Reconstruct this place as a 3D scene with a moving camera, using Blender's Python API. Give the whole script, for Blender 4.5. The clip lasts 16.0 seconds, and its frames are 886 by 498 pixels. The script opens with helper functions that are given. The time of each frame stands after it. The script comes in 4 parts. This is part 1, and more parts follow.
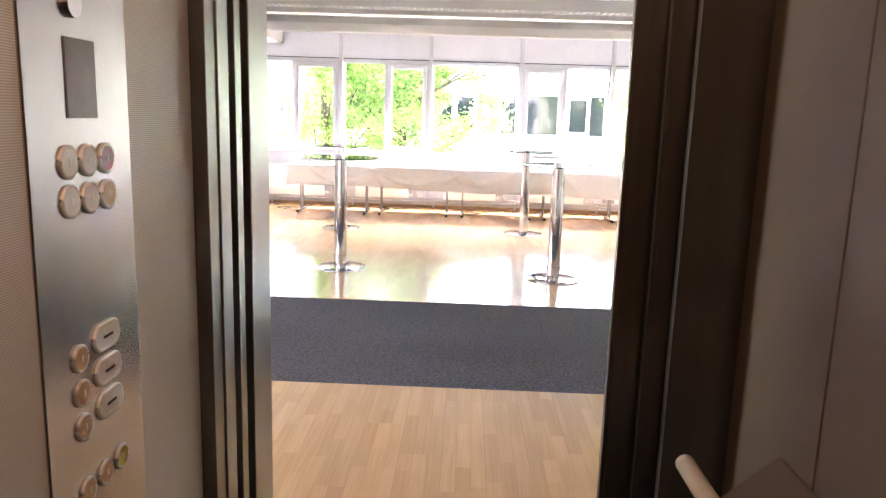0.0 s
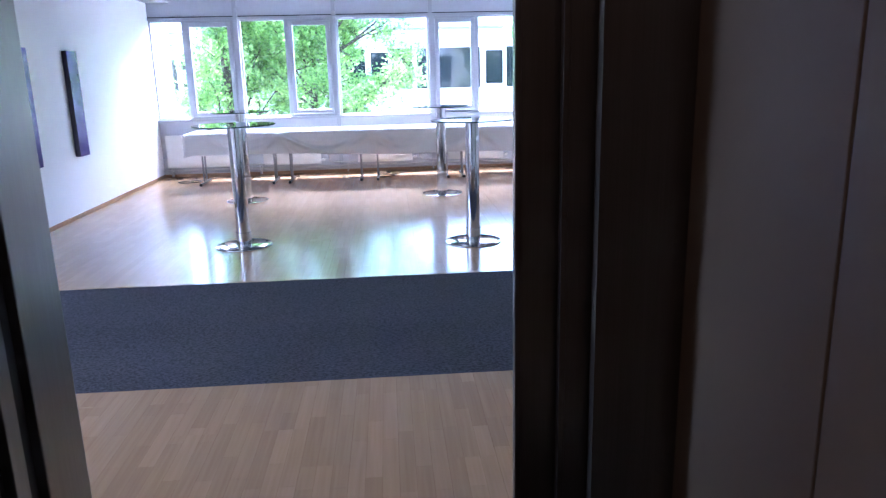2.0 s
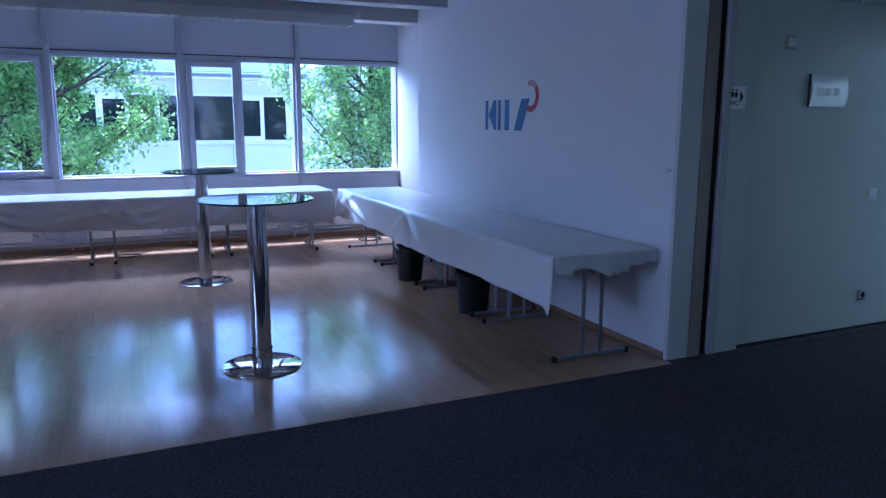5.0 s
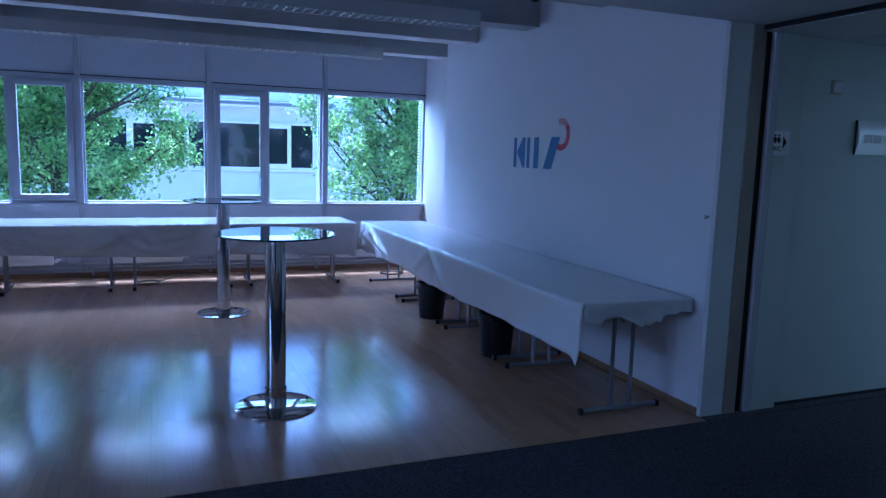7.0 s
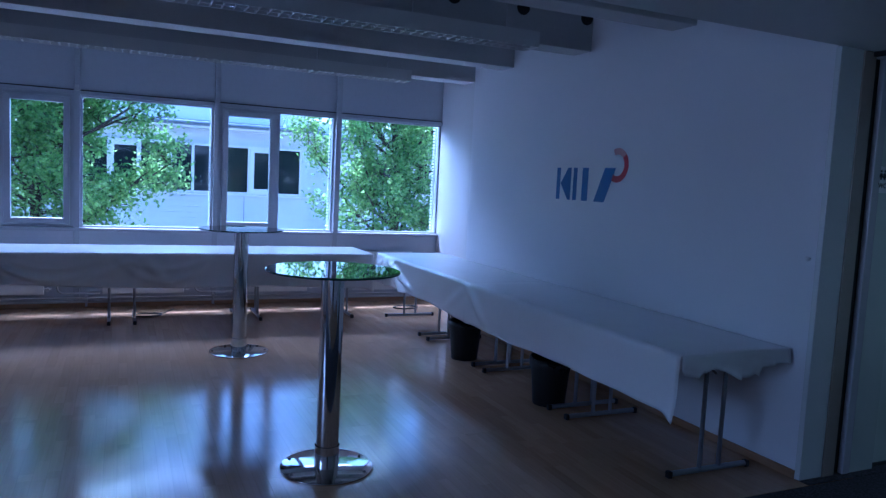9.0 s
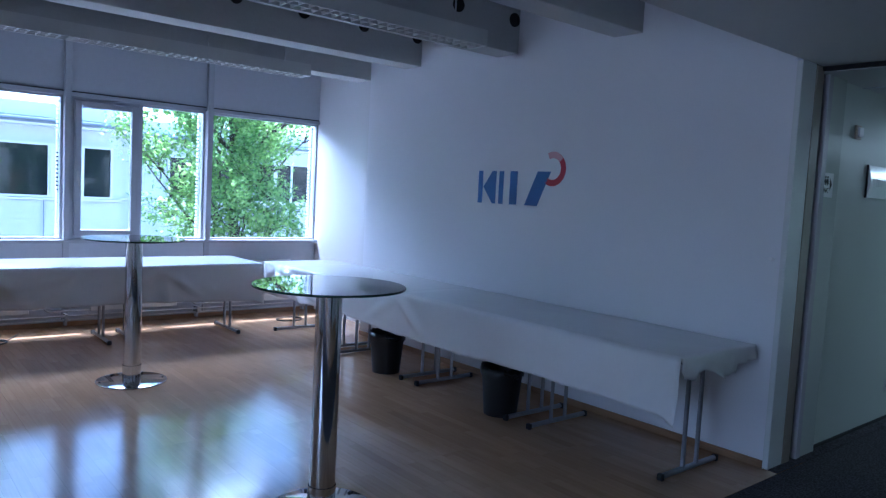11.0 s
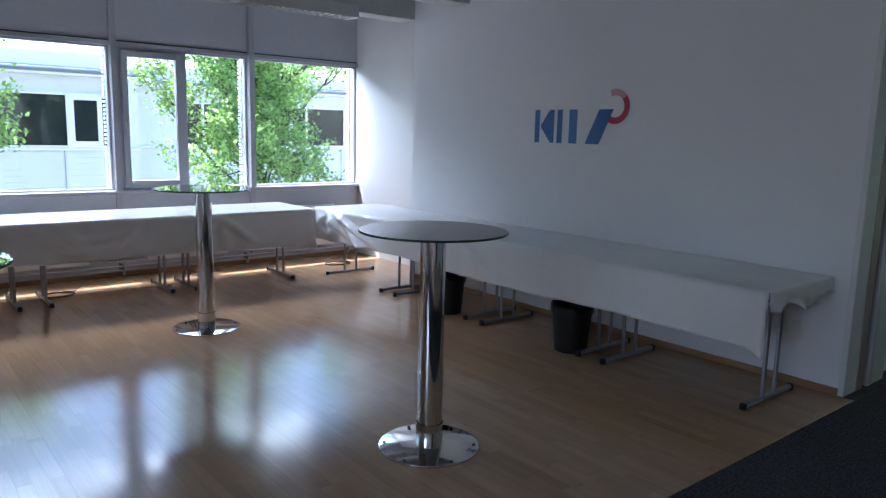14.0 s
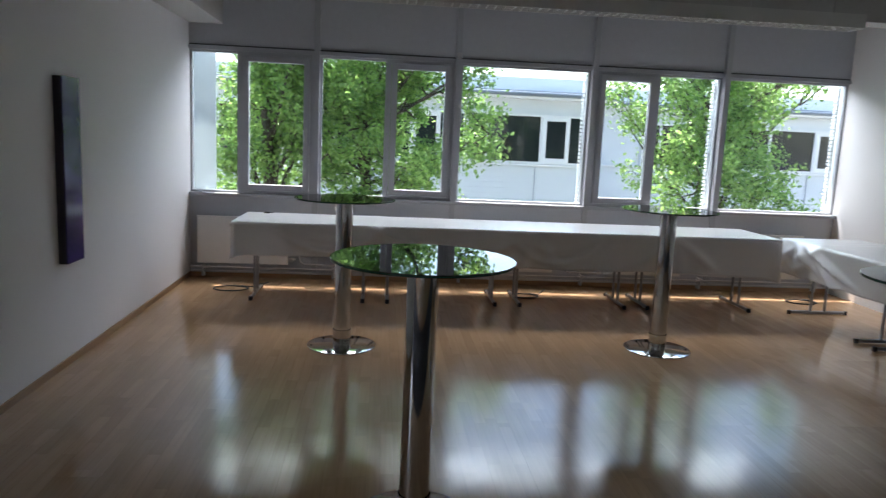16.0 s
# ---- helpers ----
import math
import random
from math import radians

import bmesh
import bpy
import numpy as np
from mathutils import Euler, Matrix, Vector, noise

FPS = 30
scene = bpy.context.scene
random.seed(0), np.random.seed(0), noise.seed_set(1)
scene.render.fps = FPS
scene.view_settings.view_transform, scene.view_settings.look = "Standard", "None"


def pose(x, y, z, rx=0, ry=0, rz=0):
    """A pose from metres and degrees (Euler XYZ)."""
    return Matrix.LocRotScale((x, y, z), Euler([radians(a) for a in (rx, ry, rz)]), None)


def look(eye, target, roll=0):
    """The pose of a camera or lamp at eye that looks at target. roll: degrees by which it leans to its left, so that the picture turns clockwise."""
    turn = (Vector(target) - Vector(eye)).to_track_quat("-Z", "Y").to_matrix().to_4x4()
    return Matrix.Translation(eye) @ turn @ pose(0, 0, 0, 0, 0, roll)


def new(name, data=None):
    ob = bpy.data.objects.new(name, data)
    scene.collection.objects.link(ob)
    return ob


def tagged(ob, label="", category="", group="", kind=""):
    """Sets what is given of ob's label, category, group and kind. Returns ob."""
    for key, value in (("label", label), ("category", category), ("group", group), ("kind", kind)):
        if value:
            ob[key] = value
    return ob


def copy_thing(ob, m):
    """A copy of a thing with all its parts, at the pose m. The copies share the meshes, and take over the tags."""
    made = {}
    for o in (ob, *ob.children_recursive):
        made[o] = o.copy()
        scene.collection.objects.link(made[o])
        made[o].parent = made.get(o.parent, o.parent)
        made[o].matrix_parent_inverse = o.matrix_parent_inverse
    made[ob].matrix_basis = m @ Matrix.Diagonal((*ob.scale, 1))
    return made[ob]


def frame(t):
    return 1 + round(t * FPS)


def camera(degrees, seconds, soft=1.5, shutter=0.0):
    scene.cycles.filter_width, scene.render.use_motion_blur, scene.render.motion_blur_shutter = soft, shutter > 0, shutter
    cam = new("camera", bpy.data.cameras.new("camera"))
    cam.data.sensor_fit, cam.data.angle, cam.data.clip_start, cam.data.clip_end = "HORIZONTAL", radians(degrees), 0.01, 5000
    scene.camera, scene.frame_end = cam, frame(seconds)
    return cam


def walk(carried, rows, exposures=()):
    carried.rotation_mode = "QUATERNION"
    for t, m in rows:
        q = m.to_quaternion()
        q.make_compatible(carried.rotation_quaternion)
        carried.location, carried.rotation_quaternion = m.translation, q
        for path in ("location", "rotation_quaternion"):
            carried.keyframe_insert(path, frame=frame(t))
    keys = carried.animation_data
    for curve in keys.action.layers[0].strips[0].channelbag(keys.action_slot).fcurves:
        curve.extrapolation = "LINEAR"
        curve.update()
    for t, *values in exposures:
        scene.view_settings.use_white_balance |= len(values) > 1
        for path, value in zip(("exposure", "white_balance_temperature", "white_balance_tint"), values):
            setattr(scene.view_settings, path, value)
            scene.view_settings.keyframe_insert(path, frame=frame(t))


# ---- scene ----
cam = camera(63.3, 16.0, 1.3, 0.15)
PATH = [
    (0, (-0.017, -0.949, 1.524), (-0.07, 1.016, 1.16), 1.8),
    (0.5, (-0.024, -0.936, 1.51), (-0.04, 1.023, 1.109), 1.3),
    (1, (-0.061, -0.913, 1.513), (-0.008, 1.034, 1.057), 1.5),
    (1.5, (-0.01, -0.739, 1.489), (0.134, 1.179, 0.941), 1.7),
    (2, (0.13, -0.494, 1.508), (0.269, 1.443, 1.03), -1.4),
    (2.5, (0.081, -0.139, 1.49), (0.446, 1.744, 0.923), 1.5),
    (3, (0.042, 0.199, 1.492), (0.427, 2.09, 0.97), 1.7),
    (3.5, (0.118, 0.586, 1.573), (0.504, 2.508, 1.173), -0.6),
    (4, (0.141, 0.918, 1.548), (0.807, 2.762, 1.152), 0.1),
    (4.2, (0.128, 1.041, 1.58), (0.91, 2.837, 1.177), -0.3),
    (6.3, (0.175, 1.366, 1.584), (0.937, 3.193, 1.304), 0.9),
    (6.5, (0.208, 1.4, 1.627), (0.956, 3.234, 1.35), 0.8),
    (7, (0.186, 1.437, 1.619), (0.928, 3.275, 1.352), 1.7),
    (7.5, (0.106, 1.51, 1.601), (0.889, 3.332, 1.335), 2.2),
    (8, (0.068, 1.725, 1.599), (0.791, 3.575, 1.362), 2.4),
    (8.5, (0.01, 1.946, 1.581), (0.692, 3.815, 1.382), 4.4),
    (9, (-0.179, 2.117, 1.596), (0.64, 3.932, 1.411), 2.9),
    (9.5, (-0.347, 2.326, 1.57), (0.613, 4.06, 1.303), 0.1),
    (10, (-0.459, 2.584, 1.573), (0.711, 4.186, 1.325), 0.7),
    (10.2, (-0.54, 2.659, 1.57), (0.669, 4.24, 1.364), 1.6),
    (12.3, (-1.286, 3.154, 1.531), (0.131, 4.551, 1.33), 1.7),
    (12.5, (-1.311, 3.154, 1.564), (0.141, 4.512, 1.337), 1.8),
    (13, (-1.326, 3.177, 1.579), (0.081, 4.569, 1.295), 1.5),
    (13.5, (-1.285, 3.172, 1.551), (0.053, 4.626, 1.242), 1.3),
    (14, (-1.269, 3.174, 1.561), (-0.013, 4.697, 1.242), 1.4),
    (14.5, (-1.335, 3.172, 1.584), (-0.212, 4.795, 1.265), 1.8),
    (15, (-1.312, 3.187, 1.573), (-0.397, 4.941, 1.279), 2.0),
    (15.5, (-1.367, 3.226, 1.583), (-0.786, 5.116, 1.283), 2.2),
    (16, (-1.395, 3.299, 1.562), (-1.216, 5.268, 1.257), 2.6),
]
EXPOSURES = [
    (0, 5.55, 7600, 26),
    (0.5, 5.1, 6500, 24),
    (1, 4.7, 5800, 24),
    (1.5, 4.6, 5500, 24),
    (2, 4.4, 5100, 25),
    (2.5, 4.2, 4700, 24),
    (3, 3.8, 4600, 24),
    (3.5, 3.15, 4700, 28),
    (4, 2.82, 4650, 30),
    (6.5, 2.26, 4080, 25),
    (9, 1.84, 4120, 25),
    (10, 2.36, 4350, 22),
    (12.5, 2.6, 5150, 18),
    (14.5, 2.45, 5950, 16),
    (16, 2.03, 6600, 14),
]
walk(cam, [(t, look(eye, target, roll)) for t, eye, target, roll in PATH], EXPOSURES)

# ---- daylight ----
SUN_WAY = Vector((-0.18, 1.0, 2.1)).normalized()
world = bpy.data.worlds.new("sky")
scene.world = world
world.use_nodes = True
wn = world.node_tree
sky = wn.nodes.new("ShaderNodeTexSky")
sky.sky_type = "NISHITA"
sky.sun_disc = False
sky.sun_elevation = math.asin(SUN_WAY.z)
sky.sun_rotation = math.atan2(SUN_WAY.x, SUN_WAY.y)
wn.links.new(sky.outputs[0], wn.nodes["Background"].inputs[0])
wn.nodes["Background"].inputs[1].default_value = 0.15
sun_data = bpy.data.lights.new("sun", "SUN")
sun_data.energy, sun_data.angle, sun_data.color = 5.0, radians(0.5), (1.0, 0.95, 0.87)
sun = new("sun", sun_data)
sun.matrix_world = look(SUN_WAY * 40, (0, 0, 0))


def area_lamp(name, m, sx, sy, watts, color):
    d = bpy.data.lights.new(name, "AREA")
    d.shape, d.size, d.size_y, d.energy, d.color = "RECTANGLE", sx, sy, watts, color
    ob = new(name, d)
    ob.matrix_world = m
    return ob


area_lamp("window_sky_light", look((0.1, 11.75, 3.05), (0.1, 8.6, 0.4)), 7.0, 1.0, 95.0, (0.86, 0.93, 1.0))
# lamp added in the unseen lobby end window to brighten lobby and corridor
area_lamp("lobby_fill_light", look((-6.05, 3.2, 1.6), (0.0, 3.2, 1.45)), 2.3, 1.4, 6.0, (0.86, 0.93, 1.0))
area_lamp("lift_light", pose(0.0, -0.45, 2.17), 0.5, 0.9, 0.11, (1.0, 0.68, 0.46))
# lamp added to brighten the corridor, out of view
area_lamp("corridor_fill_light", pose(7.9, 3.9, 2.36), 0.6, 0.6, 6.0, (0.86, 1.0, 0.88))


# ---- materials ----
def material(name, color, rough=0.5, metal=0.0, **kw):
    """Principled material; var: colour variation, grain: its scale, bump: relief, stretch: scale per axis."""
    m = bpy.data.materials.new(name)
    m.use_nodes = True
    nt = m.node_tree
    b = nt.nodes["Principled BSDF"]
    b.inputs["Roughness"].default_value = rough
    b.inputs["Metallic"].default_value = metal
    if "spec" in kw:
        b.inputs["Specular IOR Level"].default_value = kw["spec"]
    if "coat" in kw:
        b.inputs["Coat Weight"].default_value = kw["coat"]
        b.inputs["Coat Roughness"].default_value = kw.get("coat_rough", 0.1)
    c = (*color, 1)
    b.inputs["Base Color"].default_value = c
    var = kw.get("var", 0.0)
    bump = kw.get("bump", 0.0)
    if var or bump:
        tc = nt.nodes.new("ShaderNodeTexCoord")
        mp = nt.nodes.new("ShaderNodeMapping")
        mp.inputs["Scale"].default_value = kw.get("stretch", (1, 1, 1))
        nt.links.new(tc.outputs["Object"], mp.inputs[0])
        n1 = nt.nodes.new("ShaderNodeTexNoise")
        n1.inputs["Scale"].default_value = kw.get("grain", 60)
        n1.inputs["Detail"].default_value = 6
        nt.links.new(mp.outputs[0], n1.inputs["Vector"])
        n2 = nt.nodes.new("ShaderNodeTexNoise")
        n2.inputs["Scale"].default_value = kw.get("blotch", 1.7)
        n2.inputs["Detail"].default_value = 4
        nt.links.new(mp.outputs[0], n2.inputs["Vector"])
        if var:
            add = nt.nodes.new("ShaderNodeMath")
            add.operation = "ADD"
            nt.links.new(n1.outputs[0], add.inputs[0])
            nt.links.new(n2.outputs[0], add.inputs[1])
            half = nt.nodes.new("ShaderNodeMath")
            half.operation = "MULTIPLY"
            half.inputs[1].default_value = 0.5
            nt.links.new(add.outputs[0], half.inputs[0])
            ramp = nt.nodes.new("ShaderNodeValToRGB")
            ramp.color_ramp.elements[0].position, ramp.color_ramp.elements[1].position = 0.3, 0.7
            ramp.color_ramp.elements[0].color = (*[x * (1 - var) for x in color], 1)
            ramp.color_ramp.elements[1].color = (*[min(1, x * (1 + var)) for x in color], 1)
            nt.links.new(half.outputs[0], ramp.inputs[0])
            nt.links.new(ramp.outputs[0], b.inputs["Base Color"])
            rr = nt.nodes.new("ShaderNodeMapRange")
            rr.inputs["To Min"].default_value = max(0.0, rough * 0.8)
            rr.inputs["To Max"].default_value = min(1.0, rough * 1.2)
            nt.links.new(n2.outputs[0], rr.inputs["Value"])
            nt.links.new(rr.outputs[0], b.inputs["Roughness"])
        if bump:
            bp = nt.nodes.new("ShaderNodeBump")
            bp.inputs["Strength"].default_value = bump
            bp.inputs["Distance"].default_value = kw.get("depth", 0.004)
            nt.links.new(n1.outputs[0], bp.inputs["Height"])
            nt.links.new(bp.outputs[0], b.inputs["Normal"])
    return m


def wood_floor_material():
    m = bpy.data.materials.new("beech_laminate")
    m.use_nodes = True
    nt = m.node_tree
    b = nt.nodes["Principled BSDF"]
    tc = nt.nodes.new("ShaderNodeTexCoord")
    info = nt.nodes.new("ShaderNodeObjectInfo")
    sep = nt.nodes.new("ShaderNodeSeparateXYZ")
    nt.links.new(tc.outputs["Object"], sep.inputs[0])
    shift = nt.nodes.new("ShaderNodeMath")
    shift.operation = "MULTIPLY_ADD"
    shift.inputs[1].default_value = 7.3
    nt.links.new(info.outputs["Random"], shift.inputs[0])
    nt.links.new(sep.outputs["Y"], shift.inputs[2])
    comb = nt.nodes.new("ShaderNodeCombineXYZ")
    nt.links.new(shift.outputs[0], comb.inputs[0])
    nt.links.new(sep.outputs["X"], comb.inputs[1])
    nt.links.new(info.outputs["Random"], comb.inputs[2])
    brick = nt.nodes.new("ShaderNodeTexBrick")
    brick.offset = 0.37
    brick.inputs["Color1"].default_value = (0.55, 0.352, 0.20, 1)
    brick.inputs["Color2"].default_value = (0.455, 0.285, 0.158, 1)
    brick.inputs["Mortar"].default_value = (0.39, 0.24, 0.132, 1)
    brick.inputs["Scale"].default_value = 1.0
    brick.inputs["Mortar Size"].default_value = 0.0007
    brick.inputs["Brick Width"].default_value = 0.46
    brick.inputs["Row Height"].default_value = 0.065
    nt.links.new(comb.outputs[0], brick.inputs["Vector"])
    mp = nt.nodes.new("ShaderNodeMapping")
    mp.inputs["Scale"].default_value = (2.5, 60, 9)
    nt.links.new(comb.outputs[0], mp.inputs[0])
    grain = nt.nodes.new("ShaderNodeTexNoise")
    grain.inputs["Scale"].default_value = 1.0
    grain.inputs["Detail"].default_value = 8
    nt.links.new(mp.outputs[0], grain.inputs["Vector"])
    ramp = nt.nodes.new("ShaderNodeValToRGB")
    ramp.color_ramp.elements[0].position, ramp.color_ramp.elements[1].position = 0.3, 0.72
    ramp.color_ramp.elements[0].color = (0.88, 0.86, 0.84, 1)
    ramp.color_ramp.elements[1].color = (1.0, 1.0, 1.0, 1)
    nt.links.new(grain.outputs[0], ramp.inputs[0])
    mix = nt.nodes.new("ShaderNodeMix")
    mix.data_type, mix.blend_type = "RGBA", "MULTIPLY"
    mix.inputs["Factor"].default_value = 1.0
    nt.links.new(brick.outputs["Color"], mix.inputs["A"])
    nt.links.new(ramp.outputs[0], mix.inputs["B"])
    hsv = nt.nodes.new("ShaderNodeHueSaturation")
    val = nt.nodes.new("ShaderNodeMapRange")
    val.inputs["To Min"].default_value, val.inputs["To Max"].default_value = 0.95, 1.04
    nt.links.new(info.outputs["Random"], val.inputs["Value"])
    nt.links.new(val.outputs[0], hsv.inputs["Value"])
    nt.links.new(mix.outputs["Result"], hsv.inputs["Color"])
    nt.links.new(hsv.outputs[0], b.inputs["Base Color"])
    scuff = nt.nodes.new("ShaderNodeTexNoise")
    scuff.inputs["Scale"].default_value = 3.0
    scuff.inputs["Detail"].default_value = 5
    geo = nt.nodes.new("ShaderNodeNewGeometry")
    nt.links.new(geo.outputs["Position"], scuff.inputs["Vector"])
    rr = nt.nodes.new("ShaderNodeMapRange")
    rr.inputs["From Min"].default_value, rr.inputs["From Max"].default_value = 0.3, 0.7
    rr.inputs["To Min"].default_value, rr.inputs["To Max"].default_value = 0.11, 0.19
    nt.links.new(scuff.outputs[0], rr.inputs["Value"])
    nt.links.new(rr.outputs[0], b.inputs["Roughness"])
    wave = nt.nodes.new("ShaderNodeTexNoise")
    wave.inputs["Scale"].default_value = 11.0
    nt.links.new(geo.outputs["Position"], wave.inputs["Vector"])
    bp = nt.nodes.new("ShaderNodeBump")
    bp.inputs["Strength"].default_value, bp.inputs["Distance"].default_value = 0.3, 0.002
    nt.links.new(wave.outputs[0], bp.inputs["Height"])
    nt.links.new(bp.outputs[0], b.inputs["Normal"])
    b.inputs["Specular IOR Level"].default_value = 0.5
    return m


def carpet_material():
    m = bpy.data.materials.new("blue_grey_carpet")
    m.use_nodes = True
    nt = m.node_tree
    b = nt.nodes["Principled BSDF"]
    b.inputs["Roughness"].default_value = 0.95
    b.inputs["Specular IOR Level"].default_value = 0.1
    geo = nt.nodes.new("ShaderNodeNewGeometry")
    mp = nt.nodes.new("ShaderNodeMapping")
    mp.inputs["Scale"].default_value = (0.45, 1, 1)
    nt.links.new(geo.outputs["Position"], mp.inputs[0])
    vor = nt.nodes.new("ShaderNodeTexNoise")
    vor.inputs["Scale"].default_value = 130
    vor.inputs["Detail"].default_value = 3
    nt.links.new(mp.outputs[0], vor.inputs["Vector"])
    big = nt.nodes.new("ShaderNodeTexNoise")
    big.inputs["Scale"].default_value = 1.2
    nt.links.new(mp.outputs[0], big.inputs["Vector"])
    ramp = nt.nodes.new("ShaderNodeValToRGB")
    e = ramp.color_ramp.elements
    e[0].position, e[1].position = 0.36, 0.66
    e[0].color = (0.044, 0.042, 0.048, 1)
    e[1].color = (0.112, 0.108, 0.121, 1)
    nt.links.new(vor.outputs[0], ramp.inputs[0])
    hsv = nt.nodes.new("ShaderNodeHueSaturation")
    val = nt.nodes.new("ShaderNodeMapRange")
    val.inputs["To Min"].default_value, val.inputs["To Max"].default_value = 0.75, 1.25
    nt.links.new(big.outputs[0], val.inputs["Value"])
    nt.links.new(val.outputs[0], hsv.inputs["Value"])
    nt.links.new(ramp.outputs[0], hsv.inputs["Color"])
    nt.links.new(hsv.outputs[0], b.inputs["Base Color"])
    bp = nt.nodes.new("ShaderNodeBump")
    bp.inputs["Strength"].default_value, bp.inputs["Distance"].default_value = 0.8, 0.004
    nt.links.new(vor.outputs[0], bp.inputs["Height"])
    nt.links.new(bp.outputs[0], b.inputs["Normal"])
    return m


def pane_material(name, tint, ior):
    m = bpy.data.materials.new(name)
    m.use_nodes = True
    nt = m.node_tree
    nt.nodes.remove(nt.nodes["Principled BSDF"])
    clear = nt.nodes.new("ShaderNodeBsdfTransparent")
    clear.inputs[0].default_value = (*tint, 1)
    gloss = nt.nodes.new("ShaderNodeBsdfGlossy")
    gloss.inputs["Roughness"].default_value = 0.01
    fr = nt.nodes.new("ShaderNodeFresnel")
    fr.inputs[0].default_value = ior
    mix = nt.nodes.new("ShaderNodeMixShader")
    nt.links.new(fr.outputs[0], mix.inputs[0])
    nt.links.new(clear.outputs[0], mix.inputs[1])
    nt.links.new(gloss.outputs[0], mix.inputs[2])
    nt.links.new(mix.outputs[0], nt.nodes["Material Output"].inputs[0])
    return m


def leaf_material():
    m = bpy.data.materials.new("maple_leaves")
    m.use_nodes = True
    nt = m.node_tree
    nt.nodes.remove(nt.nodes["Principled BSDF"])
    geo = nt.nodes.new("ShaderNodeNewGeometry")
    ramp = nt.nodes.new("ShaderNodeValToRGB")
    ramp.color_ramp.elements[0].color = (0.055, 0.115, 0.028, 1)
    ramp.color_ramp.elements[1].color = (0.20, 0.31, 0.085, 1)
    nt.links.new(geo.outputs["Random Per Island"], ramp.inputs[0])
    dif = nt.nodes.new("ShaderNodeBsdfPrincipled")
    dif.inputs["Roughness"].default_value = 0.45
    nt.links.new(ramp.outputs[0], dif.inputs["Base Color"])
    tr = nt.nodes.new("ShaderNodeBsdfTranslucent")
    hsv = nt.nodes.new("ShaderNodeHueSaturation")
    hsv.inputs["Value"].default_value = 2.55
    hsv.inputs["Saturation"].default_value = 0.96
    nt.links.new(ramp.outputs[0], hsv.inputs["Color"])
    nt.links.new(hsv.outputs[0], tr.inputs[0])
    mix = nt.nodes.new("ShaderNodeMixShader")
    mix.inputs[0].default_value = 0.55
    nt.links.new(dif.outputs[0], mix.inputs[1])
    nt.links.new(tr.outputs[0], mix.inputs[2])
    nt.links.new(mix.outputs[0], nt.nodes["Material Output"].inputs[0])
    return m


def screen_material():
    m = bpy.data.materials.new("pale_screen_fabric")
    m.use_nodes = True
    nt = m.node_tree
    b = nt.nodes["Principled BSDF"]
    b.inputs["Base Color"].default_value = (0.72, 0.75, 0.77, 1)
    b.inputs["Roughness"].default_value = 0.7
    tr = nt.nodes.new("ShaderNodeBsdfTranslucent")
    weave = nt.nodes.new("ShaderNodeTexNoise")
    weave.inputs["Scale"].default_value = 6.0
    ramp = nt.nodes.new("ShaderNodeValToRGB")
    ramp.color_ramp.elements[0].color, ramp.color_ramp.elements[1].color = (0.48, 0.53, 0.56, 1), (0.62, 0.66, 0.68, 1)
    nt.links.new(weave.outputs[0], ramp.inputs[0])
    nt.links.new(ramp.outputs[0], tr.inputs[0])
    mix = nt.nodes.new("ShaderNodeMixShader")
    mix.inputs[0].default_value = 0.5
    nt.links.new(b.outputs[0], mix.inputs[1])
    nt.links.new(tr.outputs[0], mix.inputs[2])
    nt.links.new(mix.outputs[0], nt.nodes["Material Output"].inputs[0])
    return m


def striped_material(name, c1, c2, per_metre, rough):
    """Fine horizontal ribs, as on a ribbed lift lining."""
    m = bpy.data.materials.new(name)
    m.use_nodes = True
    nt = m.node_tree
    b = nt.nodes["Principled BSDF"]
    b.inputs["Roughness"].default_value = rough
    geo = nt.nodes.new("ShaderNodeNewGeometry")
    wave = nt.nodes.new("ShaderNodeTexWave")
    wave.bands_direction = "Z"
    wave.inputs["Scale"].default_value = per_metre / 3.18
    nt.links.new(geo.outputs["Position"], wave.inputs["Vector"])
    ramp = nt.nodes.new("ShaderNodeValToRGB")
    ramp.color_ramp.elements[0].color, ramp.color_ramp.elements[1].color = (*c1, 1), (*c2, 1)
    nt.links.new(wave.outputs[0], ramp.inputs[0])
    nt.links.new(ramp.outputs[0], b.inputs["Base Color"])
    return m


M_WALL = material("white_wall_paint", (0.84, 0.84, 0.86), 0.55, var=0.03, grain=160, blotch=0.9, bump=0.15, depth=0.001)
M_RECESS = material("white_pier_paint", (0.78, 0.78, 0.78), 0.5, var=0.02, grain=160, bump=0.1, depth=0.001)
M_CORR = material("pale_green_wall_paint", (0.62, 0.67, 0.62), 0.4, var=0.03, grain=140, bump=0.1, depth=0.001)
M_PANEL = material("grey_facade_panel", (0.48, 0.5, 0.54), 0.45, var=0.04, grain=20, blotch=0.8)
M_FRAME = material("grey_window_paint", (0.40, 0.415, 0.45), 0.35, var=0.03, grain=40)
M_GASKET_SHADE = material("dark_gasket_and_gap_shade", (0.03, 0.03, 0.035), 0.6, var=0.1)
M_GLASS = pane_material("clear_window_glass", (0.93, 0.96, 0.95), 1.35)
M_FLOOR = wood_floor_material()
M_SCREED = material("screed", (0.2, 0.15, 0.1), 0.8, var=0.1)
M_CARPET = carpet_material()
M_SKIRT = material("oak_skirting", (0.34, 0.2, 0.1), 0.4, var=0.15, grain=12, stretch=(1, 1, 12))
